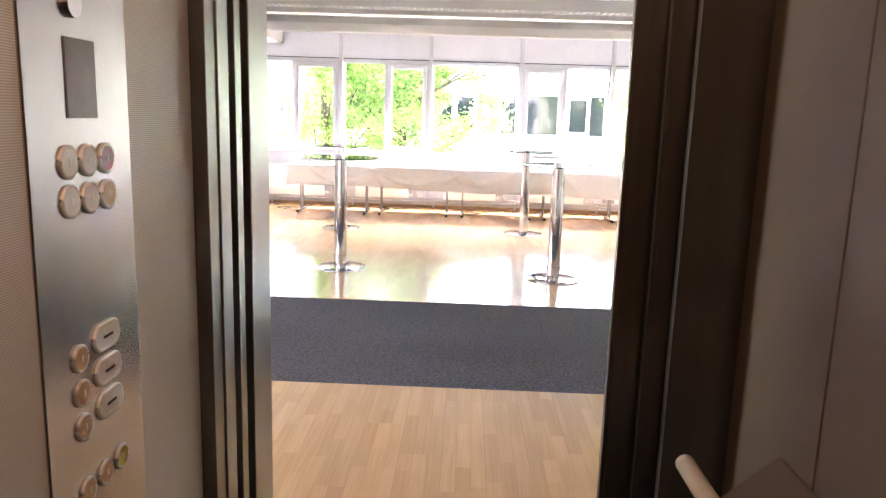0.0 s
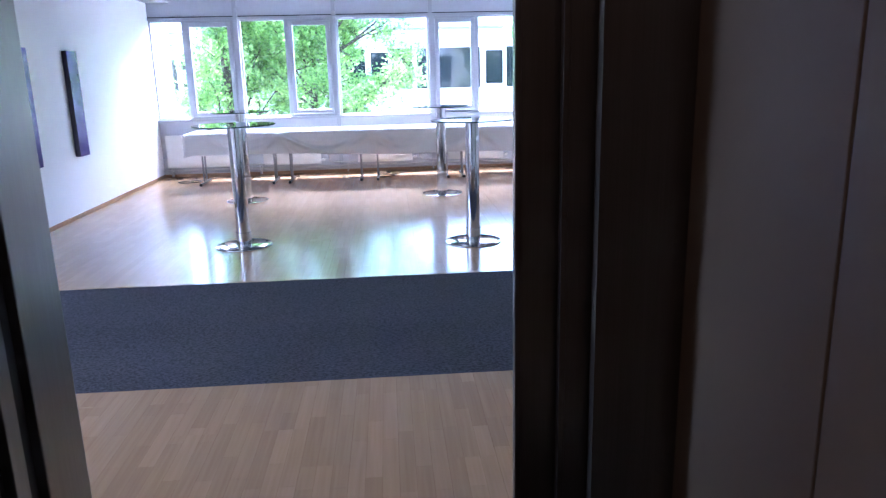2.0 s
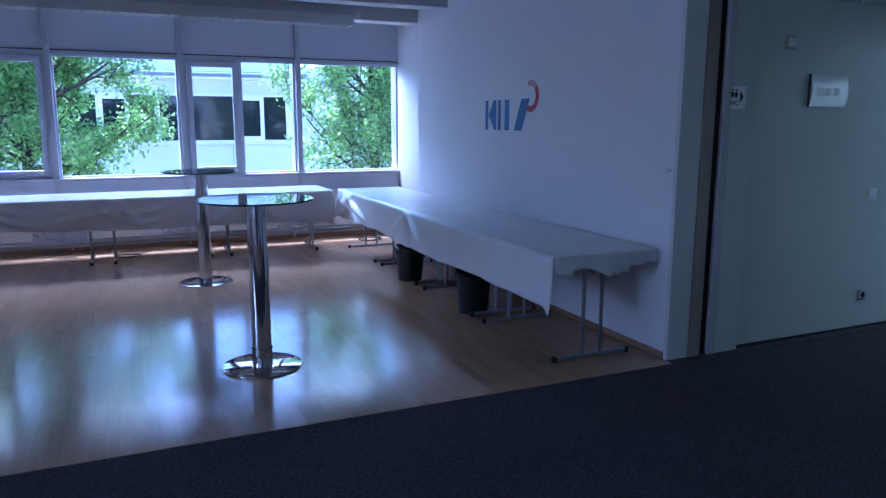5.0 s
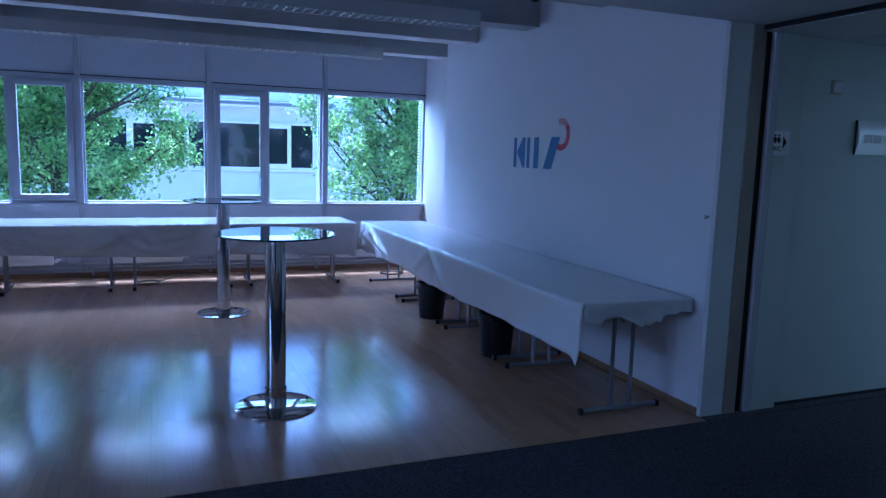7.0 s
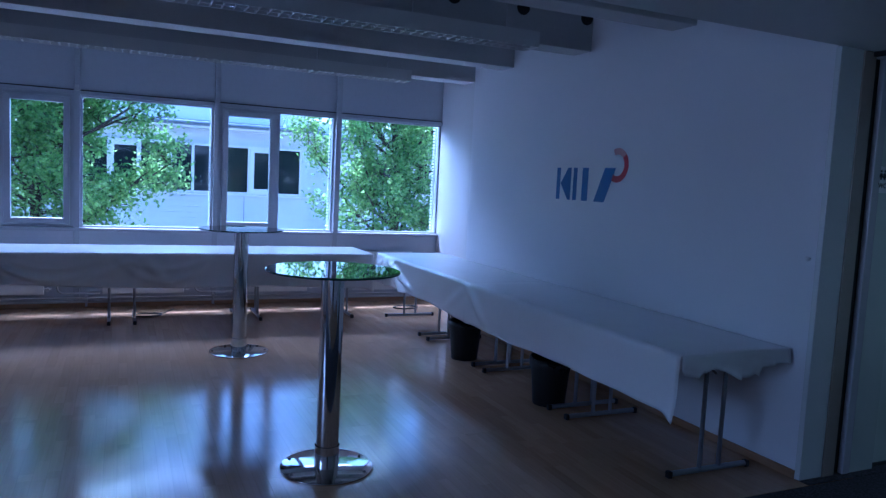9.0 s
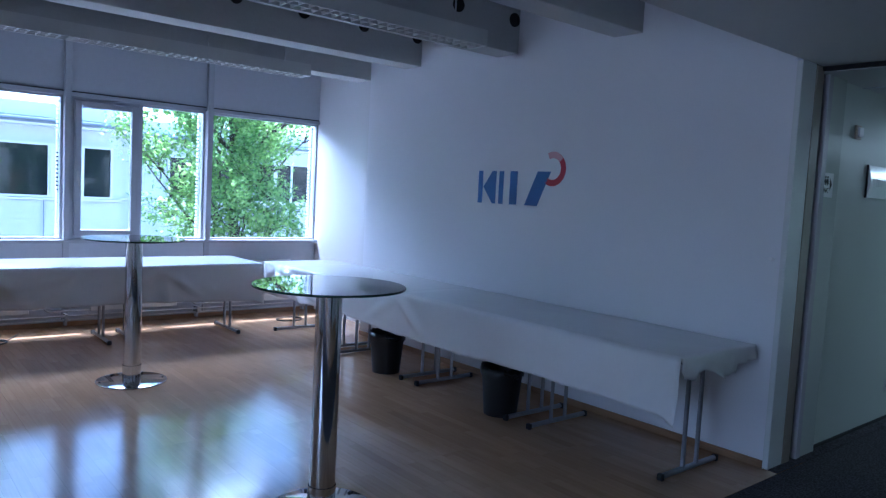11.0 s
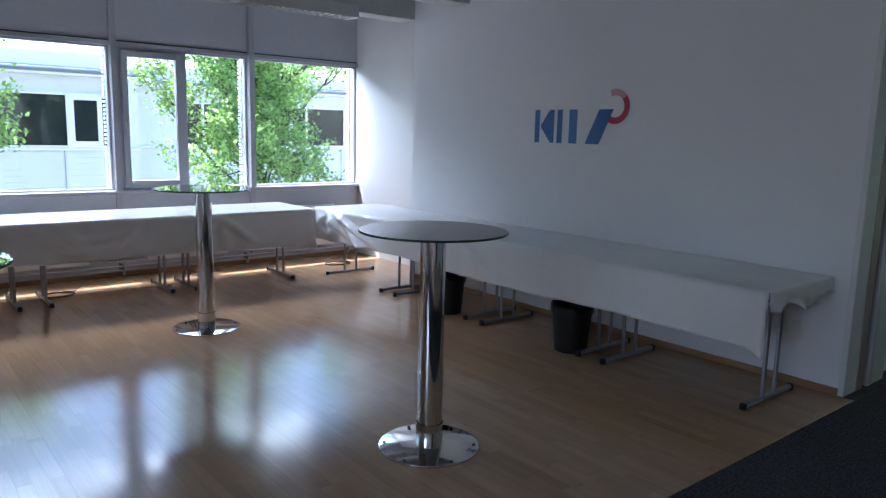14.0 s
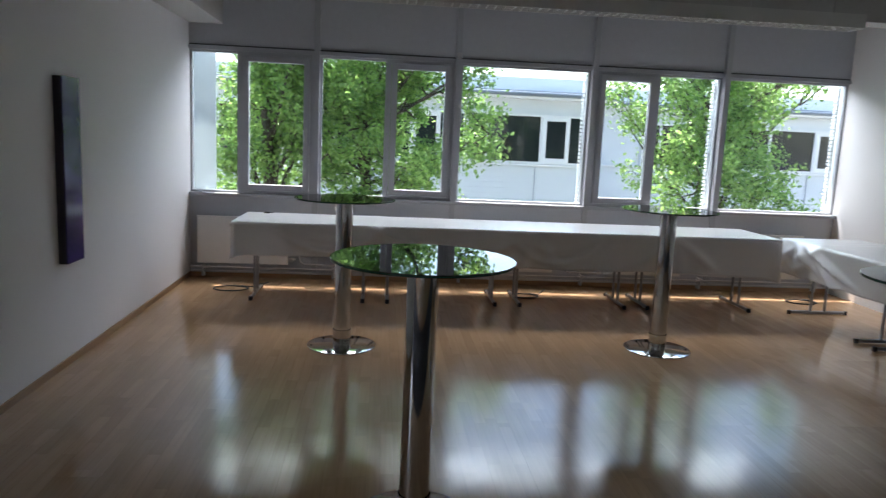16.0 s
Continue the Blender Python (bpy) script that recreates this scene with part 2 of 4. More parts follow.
M_CEIL = material("grey_concrete_ceiling", (0.3, 0.3, 0.3), 0.85, var=0.08, grain=30, bump=0.2, depth=0.003)
M_BEAM = material("painted_concrete_beam", (0.5, 0.5, 0.49), 0.7, var=0.06, grain=45, bump=0.25, depth=0.003)
M_LOBBY_CEIL = material("grey_metal_ceiling_panel", (0.6, 0.61, 0.6), 0.5, 0.0, var=0.03, grain=20)
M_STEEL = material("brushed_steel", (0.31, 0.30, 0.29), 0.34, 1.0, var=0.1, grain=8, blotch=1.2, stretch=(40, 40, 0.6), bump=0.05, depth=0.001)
# the same brushed steel with shade put into its colour
M_STEEL_SHADED = material("shaded_brushed_steel", (0.22, 0.205, 0.19), 0.36, 1.0, var=0.12, grain=8, blotch=1.2, stretch=(40, 40, 0.6), bump=0.05, depth=0.001)
M_CHROME = material("polished_steel", (0.62, 0.61, 0.60), 0.07, 1.0, var=0.05, grain=6)
M_TOP = material("smoked_glass_plate", (0.006, 0.010, 0.009), 0.015, 0.0, spec=0.55)
M_EDGE = material("green_glass_edge", (0.02, 0.07, 0.05), 0.1)
M_CLOTH = material("white_paper_cloth", (0.80, 0.79, 0.78), 0.35, spec=0.6, coat=0.7, coat_rough=0.22, var=0.02, grain=30, bump=0.3, depth=0.002)
M_TUBE = material("grey_steel_tube", (0.32, 0.32, 0.33), 0.3, 0.8, var=0.08, grain=30)
M_BLACK = material("black_plastic", (0.010, 0.010, 0.011), 0.55, var=0.2, grain=50)
M_BAG = material("black_bin_liner", (0.01, 0.01, 0.011), 0.28, var=0.2, grain=20, bump=0.5)
M_TABLE = material("pale_table_board", (0.5, 0.46, 0.4), 0.5, var=0.05)
M_ENAMEL = material("white_enamel", (0.72, 0.72, 0.70), 0.3, var=0.02, grain=20)
M_PIPE = material("painted_pipe", (0.5, 0.5, 0.5), 0.35, var=0.05, grain=20)
M_LOUVRE = material("white_louvre", (0.62, 0.62, 0.6), 0.35, var=0.03)
# near black for dark trim, and for painted shade in gaps and holes
M_DARK = material("dark_trim_and_void_shade", (0.015, 0.015, 0.016), 0.8, var=0.1)
M_BLUE = material("blue_lettering_film", (0.035, 0.13, 0.40), 0.4, var=0.04)
M_RED = material("red_film", (0.50, 0.03, 0.06), 0.4, var=0.04)
M_PINK = material("pale_red_film", (0.62, 0.33, 0.36), 0.4, var=0.04)
M_VIOLET = material("violet_canvas", (0.05, 0.03, 0.19), 0.18, var=0.6, grain=2.5, blotch=3.1, stretch=(1, 1, 2))
M_CANVAS_EDGE = material("dark_canvas_edge", (0.025, 0.02, 0.05), 0.5, var=0.2)
M_SIGN = material("white_sign_plastic", (0.88, 0.88, 0.88), 0.35, var=0.02)
M_SIGN_GREY = material("silver_sign_metal", (0.78, 0.79, 0.80), 0.32, 0.85, var=0.05)
M_INK = material("black_sign_ink", (0.02, 0.02, 0.02), 0.5, var=0.1)
M_DOORWOOD = material("oak_door_veneer", (0.32, 0.19, 0.08), 0.35, var=0.18, grain=10, stretch=(10, 10, 0.8))
M_DOORDARK = material("dark_brown_door_edge", (0.05, 0.038, 0.032), 0.4, var=0.15)
M_PLATE = material("satin_steel_plate", (0.50, 0.48, 0.47), 0.24, 1.0, var=0.03, grain=8, blotch=0.4, stretch=(40, 40, 0.5))
M_BARK = material("grey_brown_bark", (0.055, 0.042, 0.032), 0.9, var=0.35, grain=14, stretch=(3, 3, 0.6), bump=0.8, depth=0.03)
M_LEAF = leaf_material()
M_SCREEN = screen_material()
M_CLAD = material("white_cladding", (0.58, 0.62, 0.66), 0.5, var=0.05, grain=3, blotch=0.4)
M_ROOF = material("pale_roof_sheet", (0.74, 0.77, 0.8), 0.35, 0.0, var=0.05)
M_FASCIA = material("grey_roof_edge", (0.20, 0.24, 0.30), 0.4, 0.3, var=0.08)
M_FARGLASS = material("far_window_glass", (0.015, 0.02, 0.022), 0.05, 0.0, spec=0.35)
M_FARFRAME = material("white_far_window_frame", (0.7, 0.71, 0.72), 0.4, var=0.03)
M_GRASS = material("grey_paving", (0.27, 0.26, 0.24), 0.9, var=0.15, grain=5, bump=0.4, depth=0.02)
# far darker than beige: the dim lift's shade is put into this colour
M_LAMINATE = material("shaded_beige_laminate", (0.135, 0.10, 0.07), 0.4, var=0.03, grain=80)
M_RIBBED = striped_material("ribbed_beige_lining", (0.50, 0.48, 0.46), (0.78, 0.75, 0.72), 300, 0.4)
M_RAIL = material("cream_handrail", (0.55, 0.46, 0.36), 0.35, var=0.04)
M_RING = material("satin_button_ring", (0.9, 0.88, 0.84), 0.2, 0.3, var=0.05)
M_BTN = material("clear_button_cap", (0.8, 0.81, 0.83), 0.2, 0.0, var=0.1, grain=90)
M_BTN_RED = material("red_button_cap", (0.30, 0.02, 0.05), 0.2, var=0.1)
M_BTN_YELLOW = material("yellow_button_cap", (0.45, 0.36, 0.05), 0.25, var=0.1)
M_BTN_AMBER = material("amber_button_cap", (0.55, 0.38, 0.22), 0.25, var=0.1)
M_DISPLAY = material("dim_display", (0.22, 0.22, 0.22), 0.15, var=0.15, grain=30)
M_BLACKFLOOR = material("dark_lift_floor", (0.05, 0.045, 0.04), 0.6, var=0.2)
M_OUT = material("white_outer_pier", (0.6, 0.62, 0.64), 0.6, var=0.04)


# ---- mesh helpers ----
def link(name, bm, mat, parent=None, label="", smooth=False):
    me = bpy.data.meshes.new(name)
    bm.normal_update()
    bm.to_mesh(me)
    bm.free()
    if mat is not None:
        me.materials.append(mat)
    if smooth:
        me.shade_smooth()
    ob = new(name, me)
    if parent is not None:
        ob.parent = parent
    if label:
        ob["label"] = label
    return ob


def part(name, bm, mat, parent, label="", smooth=False):
    return link(name, bm, mat, parent, label, smooth)


def box(bm, x0, x1, y0, y1, z0, z1, bevel=0.0):
    r = bmesh.ops.create_cube(bm, size=1.0, matrix=Matrix.Translation(((x0 + x1) / 2, (y0 + y1) / 2, (z0 + z1) / 2)) @ Matrix.Diagonal((x1 - x0, y1 - y0, z1 - z0, 1)))
    if bevel:
        edges = {e for v in r["verts"] for e in v.link_edges}
        bmesh.ops.bevel(bm, geom=list(edges), offset=bevel, segments=2, affect="EDGES", profile=0.5)
    return bm


def boxes(*dims, bevel=0.0):
    bm = bmesh.new()
    for d in dims:
        box(bm, *d, bevel=bevel)
    return bm


def tube(bm, a, b, r, seg=12, r2=None):
    a, b = Vector(a), Vector(b)
    d = b - a
    m = Matrix.Translation((a + b) / 2) @ d.to_track_quat("Z", "Y").to_matrix().to_4x4()
    bmesh.ops.create_cone(bm, cap_ends=True, segments=seg, radius1=r, radius2=r if r2 is None else r2, depth=d.length, matrix=m)
    return bm


def disc(bm, c, r, h, seg=64, bevel=0.0):
    res = bmesh.ops.create_cone(bm, cap_ends=True, segments=seg, radius1=r, radius2=r, depth=h, matrix=Matrix.Translation((c[0], c[1], c[2] + h / 2)))
    if bevel:
        rim = [e for e in {e for v in res["verts"] for e in v.link_edges} if abs(e.verts[0].co.z - e.verts[1].co.z) < 1e-5]
        bmesh.ops.bevel(bm, geom=rim, offset=bevel, segments=2, affect="EDGES", profile=0.5)
    return bm


def swept(bm, pts, r, seg=8):
    """A round tube along a polyline."""
    pts = [Vector(p) for p in pts]
    rings = []
    for i, p in enumerate(pts):
        d = (pts[min(i + 1, len(pts) - 1)] - pts[max(i - 1, 0)]).normalized()
        q = d.to_track_quat("Z", "Y")
        rings.append([bm.verts.new(p + q @ Vector((r * math.cos(2 * math.pi * k / seg), r * math.sin(2 * math.pi * k / seg), 0))) for k in range(seg)])
    for a, b in zip(rings, rings[1:]):
        for k in range(seg):
            bm.faces.new((a[k], a[(k + 1) % seg], b[(k + 1) % seg], b[k]))
    bm.faces.new(rings[0][::-1])
    bm.faces.new(rings[-1])
    return bm


def empty(name, at, label, category, group=""):
    ob = new(name)
    ob.location = at
    return tagged(ob, label, category, group)


def structure(name, bm, mat, label, smooth=False):
    return tagged(link(name, bm, mat, None, "", smooth), label, name.rstrip("_0123456789").replace("_", " "), "", "structure")


# ---- plan, in metres ----
XL, XR, XP = -3.37, 3.36, 3.72      # left wall, right wall, deeper pier wall beside the windows
YE, YP, YW = 4.80, 9.33, 10.97      # carpet edge, start of the pier, window wall
YC0, YC1 = 2.914, 4.80              # carpet strip
ZC, ZL = 3.08, 2.43                 # room ceiling, lobby ceiling
YJ_WALL = 4.898                     # end of the emblem wall behind its steel jamb
MULL = [-3.54, -2.08, -0.62, 0.84, 2.30, 3.76]

# ---- ground and outside ----
g = bmesh.new()
bmesh.ops.create_grid(g, x_segments=2, y_segments=2, size=600, matrix=Matrix.Translation((0, 0, -3.5)))
structure("ground", g, M_GRASS, "grey paved courtyard far below the windows")

# ---- room shell ----
structure("wall_west", boxes((XL - 0.2, XL, YE + 0.02, YW + 0.2, -0.1, ZC)), M_WALL, "plain white painted room wall with two pictures")
structure("wall_east", boxes((XR, XP + 0.2, YJ_WALL, YP, -0.1, ZC)), M_WALL, "plain white painted wall with a blue and red emblem")
structure("wall_pier", boxes((XP, XP + 0.2, YP + 0.001, YW + 0.2, -0.1, ZC)), M_RECESS, "white painted pier wall set back beside the windows")
structure("floor_slab", boxes((-6.2, 12.2, -1.8, YW + 0.2, -0.25, -0.012)), M_SCREED, "bare screed under the flooring")
structure("ceiling_room", boxes((XL - 0.2, XP + 0.2, YE + 0.06, YW + 0.2, ZC, ZC + 0.2)), M_CEIL, "grey concrete slab ceiling above the beams")
structure("carpet", boxes((-6.0, 12.0, YC0, YC1, -0.01, 0.006), (XR - 0.012, 12.0, YC1, 4.889, -0.01, 0.0115)), M_CARPET, "blue-grey flecked loop carpet strip along the corridor")

# ---- window wall ----
structure("spandrel", boxes((XL, XP, YW + 0.02, YW + 0.16, -0.1, 0.86)), M_PANEL, "grey painted panel below the window sills")
upper = [(MULL[i] + 0.03, MULL[i + 1] - 0.03, YW + 0.025, YW + 0.14, 2.40, ZC) for i in range(5)]
upper[0] = (XL, *upper[0][1:])
upper[4] = (upper[4][0], XP, *upper[4][2:])
for u in upper:
    structure("panel_upper", boxes(u, bevel=0.003), M_PANEL, "grey painted blind panel above a window")
structure("trim_top", boxes((XL, XP, YW + 0.005, YW + 0.15, 2.345, 2.385)), M_FRAME, "grey painted top rail of the window band")
structure("trim_gap", boxes((XL, XP, YW + 0.03, YW + 0.14, 2.385, 2.40)), M_GASKET_SHADE, "dark joint line above the windows")
structure("sill", boxes((XL, XP, YW - 0.035, YW + 0.15, 0.86, 0.895), bevel=0.004), M_FRAME, "grey painted inner window sill")
structure("sill_outer", boxes((MULL[0], MULL[5], YW + 0.165, YW + 0.36, 0.84, 0.875), bevel=0.004), M_OUT, "white metal outer window sill in the sun")
for x in MULL[1:5]:
    structure("mullion", boxes((x - 0.03, x + 0.03, YW - 0.03, YW + 0.16, 0.895, ZC - 0.01), (x - 0.03, x + 0.03, YW - 0.005, YW + 0.019, 0.0, 0.86), bevel=0.003), M_FRAME, "grey painted upright between the window bays")
structure("roof_overhang", boxes((-9.0, 9.0, YW + 0.17, 12.065, 3.36, 3.52)), M_OUT, "white flat roof overhang above the windows")
structure("screen_outer", boxes((-3.75, -3.15, YW + 0.24, YW + 0.252, 0.6, 3.355)), M_SCREEN, "pale fabric sun screen just outside the glass")


def fixed_window(n, x0, x1):
    w = empty("window_%d" % n, ((x0 + x1) / 2, YW + 0.08, 0.895), "fixed clear glass pane in a thin grey frame", "window")
    w["kind"] = "structure"
    hx, t = (x1 - x0) / 2, 0.022
    part("window_frame", boxes((-hx, -hx + t, -0.03, 0.03, 0, 1.45), (hx - t, hx, -0.03, 0.03, 0, 1.45), (-hx + t, hx - t, -0.03, 0.03, 0, t), (-hx + t, hx - t, -0.03, 0.03, 1.45 - t, 1.45)), M_FRAME, w)
    p = part("pane", boxes((-hx + t, hx - t, -0.004, 0.004, t, 1.45 - t)), M_GLASS, w)
    p.visible_shadow = False


def sash_window(n, x0, x1, handle):
    w = empty("window_%d" % n, ((x0 + x1) / 2, YW + 0.05, 0.895), "closed grey-framed casement window with a lever handle", "window")
    w["kind"] = "structure"
    hx, t, q = (x1 - x0) / 2, 0.035, 0.10
    part("window_frame", boxes((-hx, -hx + t, -0.03, 0.06, 0, 1.45), (hx - t, hx, -0.03, 0.06, 0, 1.45), (-hx + t, hx - t, -0.03, 0.06, 0, t), (-hx + t, hx - t, -0.03, 0.06, 1.45 - t, 1.45), bevel=0.003), M_FRAME, w)
    a = t + 0.004
    s = part("sash", boxes((-hx + a, -hx + q, -0.055, 0.02, a, 1.45 - a), (hx - q, hx - a, -0.055, 0.02, a, 1.45 - a), (-hx + q, hx - q, -0.054, 0.02, a, q), (-hx + q, hx - q, -0.054, 0.02, 1.45 - q, 1.45 - a), bevel=0.004), M_FRAME, w)
    p = part("pane", boxes((-hx + q, hx - q, -0.024, -0.016, q, 1.45 - q)), M_GLASS, s)
    p.visible_shadow = False
    hb = boxes((handle * (hx - 0.07) - 0.012, handle * (hx - 0.07) + 0.012, -0.068, -0.052, 0.60, 0.70))
    tube(hb, (handle * (hx - 0.07), -0.06, 0.66), (handle * (hx - 0.07), -0.10, 0.66), 0.007)
    box(hb, handle * (hx - 0.07) - 0.009, handle * (hx - 0.07) + 0.009, -0.108, -0.094, 0.55, 0.67, bevel=0.003)
    part("handle", hb, M_PIPE, s, "grey lever handle")


fixed_window(1, XL, -2.87)
sash_window(2, -2.868, MULL[1] - 0.032, 1)
fixed_window(3, MULL[1] + 0.032, -1.352)
sash_window(4, -1.35, MULL[2] - 0.032, 1)
fixed_window(5, MULL[2] + 0.032, MULL[3] - 0.032)
sash_window(6, MULL[3] + 0.032, 1.56, -1)
fixed_window(7, 1.562, MULL[4] - 0.032)
fixed_window(8, MULL[4] + 0.032, XP)
tagged(link("blind_stop", boxes((MULL[2] - 0.024, MULL[2] + 0.024, YW - 0.075, YW - 0.031, 2.38, 2.44), bevel=0.006), M_PIPE), "small grey metal blind stop on a window upright", "fitting")
for x in (MULL[3], MULL[4], XP + 0.03):
    rb = bmesh.new()
    for k in range(34):
        box(rb, x - 0.055, x - 0.005, YW + 0.18, YW + 0.24, 0.90 + k * 0.042, 0.926 + k * 0.042)
    box(rb, x - 0.03, x - 0.005, YW + 0.185, YW + 0.235, 0.88, 2.33)
    tagged(link("blind_stack", rb, M_OUT), "white ribbed guide of an outer blind", "blind", "outer blind guides")

# ---- beams and luminaires ----
for i, (y, zb) in enumerate([(9.33, 2.70), (8.475, 2.757), (7.18, 2.728), (5.98, 2.735)]):
    bm = boxes((XL, XR, y, y + 0.24, zb, ZC), bevel=0.006)
    beam = structure("beam_%d" % (i + 1), bm, M_BEAM, "grey painted concrete ceiling beam with round holes")
    for k in range(11):
        x = XR - 0.07 - k * 0.60
        # no hole is cut: a near-black disc paints its shade on the beam
        hb = bmesh.new()
        tube(hb, (x, y - 0.002, zb + 0.26), (x, y - 0.012, zb + 0.26), 0.055, 20)
        part("hole", hb, M_DARK, beam, "near-black disc painting the shade of a round service hole")


def luminaire(y, x0, x1, z):
    e = empty("ceiling_luminaire", ((x0 + x1) / 2, y, z), "long white louvred ceiling luminaire, switched off, hung beside a beam", "ceiling light", "louvred luminaires")
    hx, w, h = (x1 - x0) / 2, 0.10, 0.11
    for a in (-w, w - 0.012):
        part("side_panel", boxes((-hx, hx, a, a + 0.012, 0, h)), M_LOUVRE, e)
    part("top_panel", boxes((-hx, hx, -w + 0.012, w - 0.012, h - 0.012, h)), M_LOUVRE, e)
    for a in (-hx, hx - 0.02):
        part("end_cap", boxes((a, a + 0.02, -w + 0.012, w - 0.012, 0, h - 0.012)), M_LOUVRE, e)
    lv = bmesh.new()
    k = -hx + 0.05
    while k < hx - 0.03:
        box(lv, k, k + 0.008, -w + 0.012, w - 0.012, 0.004, 0.04)
        k += 0.07
    box(lv, -hx + 0.02, hx - 0.02, -0.005, 0.005, 0.002, 0.04)
    part("louvre", lv, M_LOUVRE, e)
    tb = bmesh.new()
    tube(tb, (-hx + 0.05, 0, 0.065), (hx - 0.05, 0, 0.065), 0.013)
    part("tube_lamp", tb, M_ENAMEL, e, "unlit white fluorescent tube")
    for sx in (-hx * 0.8, -hx * 0.27, hx - 0.95, hx - 0.22):
        hg = part("hanger", tube(bmesh.new(), (sx, 0, h), (sx, 0, ZC - z), 0.006, 6), M_PIPE, e)
        part("canopy", tube(bmesh.new(), (sx, 0, ZC - z - 0.15), (sx, 0, ZC - z - 0.001), 0.014, 16, 0.045), M_LOUVRE, hg, "white cone-shaped ceiling canopy")


luminaire(9.17, -3.1, 2.51, 2.60)
luminaire(6.80, -3.1, 2.57, 2.60)
structure("bulkhead", boxes((XL, XL + 0.34, 9.575, YW + 0.02, 2.60, ZC - 0.01), bevel=0.004), M_BEAM, "grey painted service boxing below the ceiling")

# ---- lobby and corridor shell ----
structure("ceiling_lobby", boxes((-6.0, 3.60, 0.9, YE + 0.055, ZL, ZC + 0.2)), M_LOBBY_CEIL, "grey smooth lowered lobby ceiling")
structure("ceiling_corridor", boxes((3.63, 12.0, 0.9, 4.89, 2.40, 2.6)), M_LOBBY_CEIL, "grey metal panel corridor ceiling")
YK = 4.89                            # corridor wall
structure("wall_corridor", boxes((3.80, 5.60, YK, YK + 0.2, -0.1, 2.6), (6.62, 12.0, YK, YK + 0.2, -0.1, 2.6), (5.60, 6.62, YK, YK + 0.2, 2.13, 2.6)), M_CORR, "pale greenish white corridor wall")
structure("wall_south", boxes((3.7, 12.0, 2.5, 2.7, -0.1, 2.6)), M_CORR, "pale corridor wall")
structure("wall_end", boxes((12.0, 12.2, 2.5, 5.07, -0.1, 2.6)), M_CORR, "pale wall closing the corridor")
# this end window is never in view; it is added to carry light
structure("wall_lobby_end", boxes((-6.2, -6.0, 0.8, 2.0, -0.1, ZL), (-6.2, -6.0, 4.4, YE + 0.2, -0.1, ZL), (-6.2, -6.0, 2.0, 4.4, -0.1, 0.88), (-6.2, -6.0, 2.0, 4.4, 2.32, ZL)), M_WALL, "white lobby end wall with an added, unseen window")
lw = empty("window_9", (-6.12, 3.2, 0.88), "wide clear window, unseen, added at the lobby end for light", "window")
lw["kind"] = "structure"
part("window_frame", boxes((-0.04, 0.04, -1.2, -1.14, 0, 1.44), (-0.04, 0.04, 1.14, 1.2, 0, 1.44), (-0.04, 0.04, -0.03, 0.03, 0.05, 1.39), (-0.04, 0.04, -1.14, 1.14, 0, 0.05), (-0.04, 0.04, -1.14, 1.14, 1.39, 1.44)), M_FRAME, lw)
for a, b in ((-1.14, -0.03), (0.03, 1.14)):
    part("pane", boxes((-0.004, 0.004, a, b, 0.05, 1.39)), M_GLASS, lw).visible_shadow = False
structure("wall_lobby_north", boxes((-6.0, XL - 0.2, YE + 0.02, YE + 0.2, -0.1, ZL)), M_WALL, "white lobby wall")
structure("wall_lobby_side", boxes((3.7, 3.9, 0.8, 2.5, -0.1, ZL)), M_WALL, "white lobby side wall")
YJ = 4.862                           # face of the fire door frame
structure("door_jamb_1", boxes((XR - 0.012, 3.528, YJ, YJ + 0.035, 0.006, ZL), bevel=0.004), material("gloss_white_steel", (0.76, 0.78, 0.76), 0.08, var=0.02), "glossy white steel jamb at the wall end")
structure("door_jamb_2", boxes((3.530, 3.628, YJ - 0.004, YJ + 0.035, 0.006, ZL), bevel=0.003), material("taupe_steel", (0.36, 0.31, 0.25), 0.25, var=0.05), "taupe metal edge strip of the fire door frame")
# the gap is a solid box with its shade put into the colour
structure("door_jamb_3", boxes((3.628, 3.690, YJ + 0.02, YJ + 0.1, 0.0, ZL)), M_DARK, "near-black filler painting the shaded gap of the fire door frame")
structure("door_jamb_4", boxes((3.690, 3.752, YJ - 0.012, YJ + 0.11, 0.006, 2.40), bevel=0.005), material("lilac_white_steel", (0.55, 0.54, 0.58), 0.25, var=0.02), "pale lilac-white steel jamb")
structure("wall_nib", boxes((3.753, 3.96, YJ - 0.006, 4.889, 0.0, 2.398), bevel=0.003), material("gloss_green_white_paint", (0.62, 0.67, 0.62), 0.18, var=0.02, grain=60), "pale greenish white wall end beside the corridor opening")
structure("door_header", boxes((3.60, 3.63, 1.0, YE + 0.1, 2.405, 2.6)), M_DARK, "dark header joint across the corridor ceiling")
for k in range(14):
    x = 4.3 + k * 0.6
    structure("trim_ceiling", boxes((x, x + 0.012, 2.7, 4.89, 2.394, 2.3995)), M_PANEL, "thin joint strip of the corridor ceiling")
cl = empty("corridor_luminaire", (5.12, 4.40, 2.375), "square flush corridor ceiling light with a pale frame", "ceiling light", "corridor lights")
part("frame", boxes((-0.36, 0.36, -0.36, -0.31, 0, 0.024), (-0.36, 0.36, 0.31, 0.36, 0, 0.024), (-0.36, -0.31, -0.31, 0.31, 0, 0.024), (0.31, 0.36, -0.31, 0.31, 0, 0.024)), M_LOUVRE, cl)
part("diffuser", boxes((-0.31, 0.31, -0.31, 0.31, 0.012, 0.02)), M_ENAMEL, cl)
# unseen second luminaire, added as a housing for the corridor's extra lamp
copy_thing(cl, pose(7.9, 3.9, 2.375))

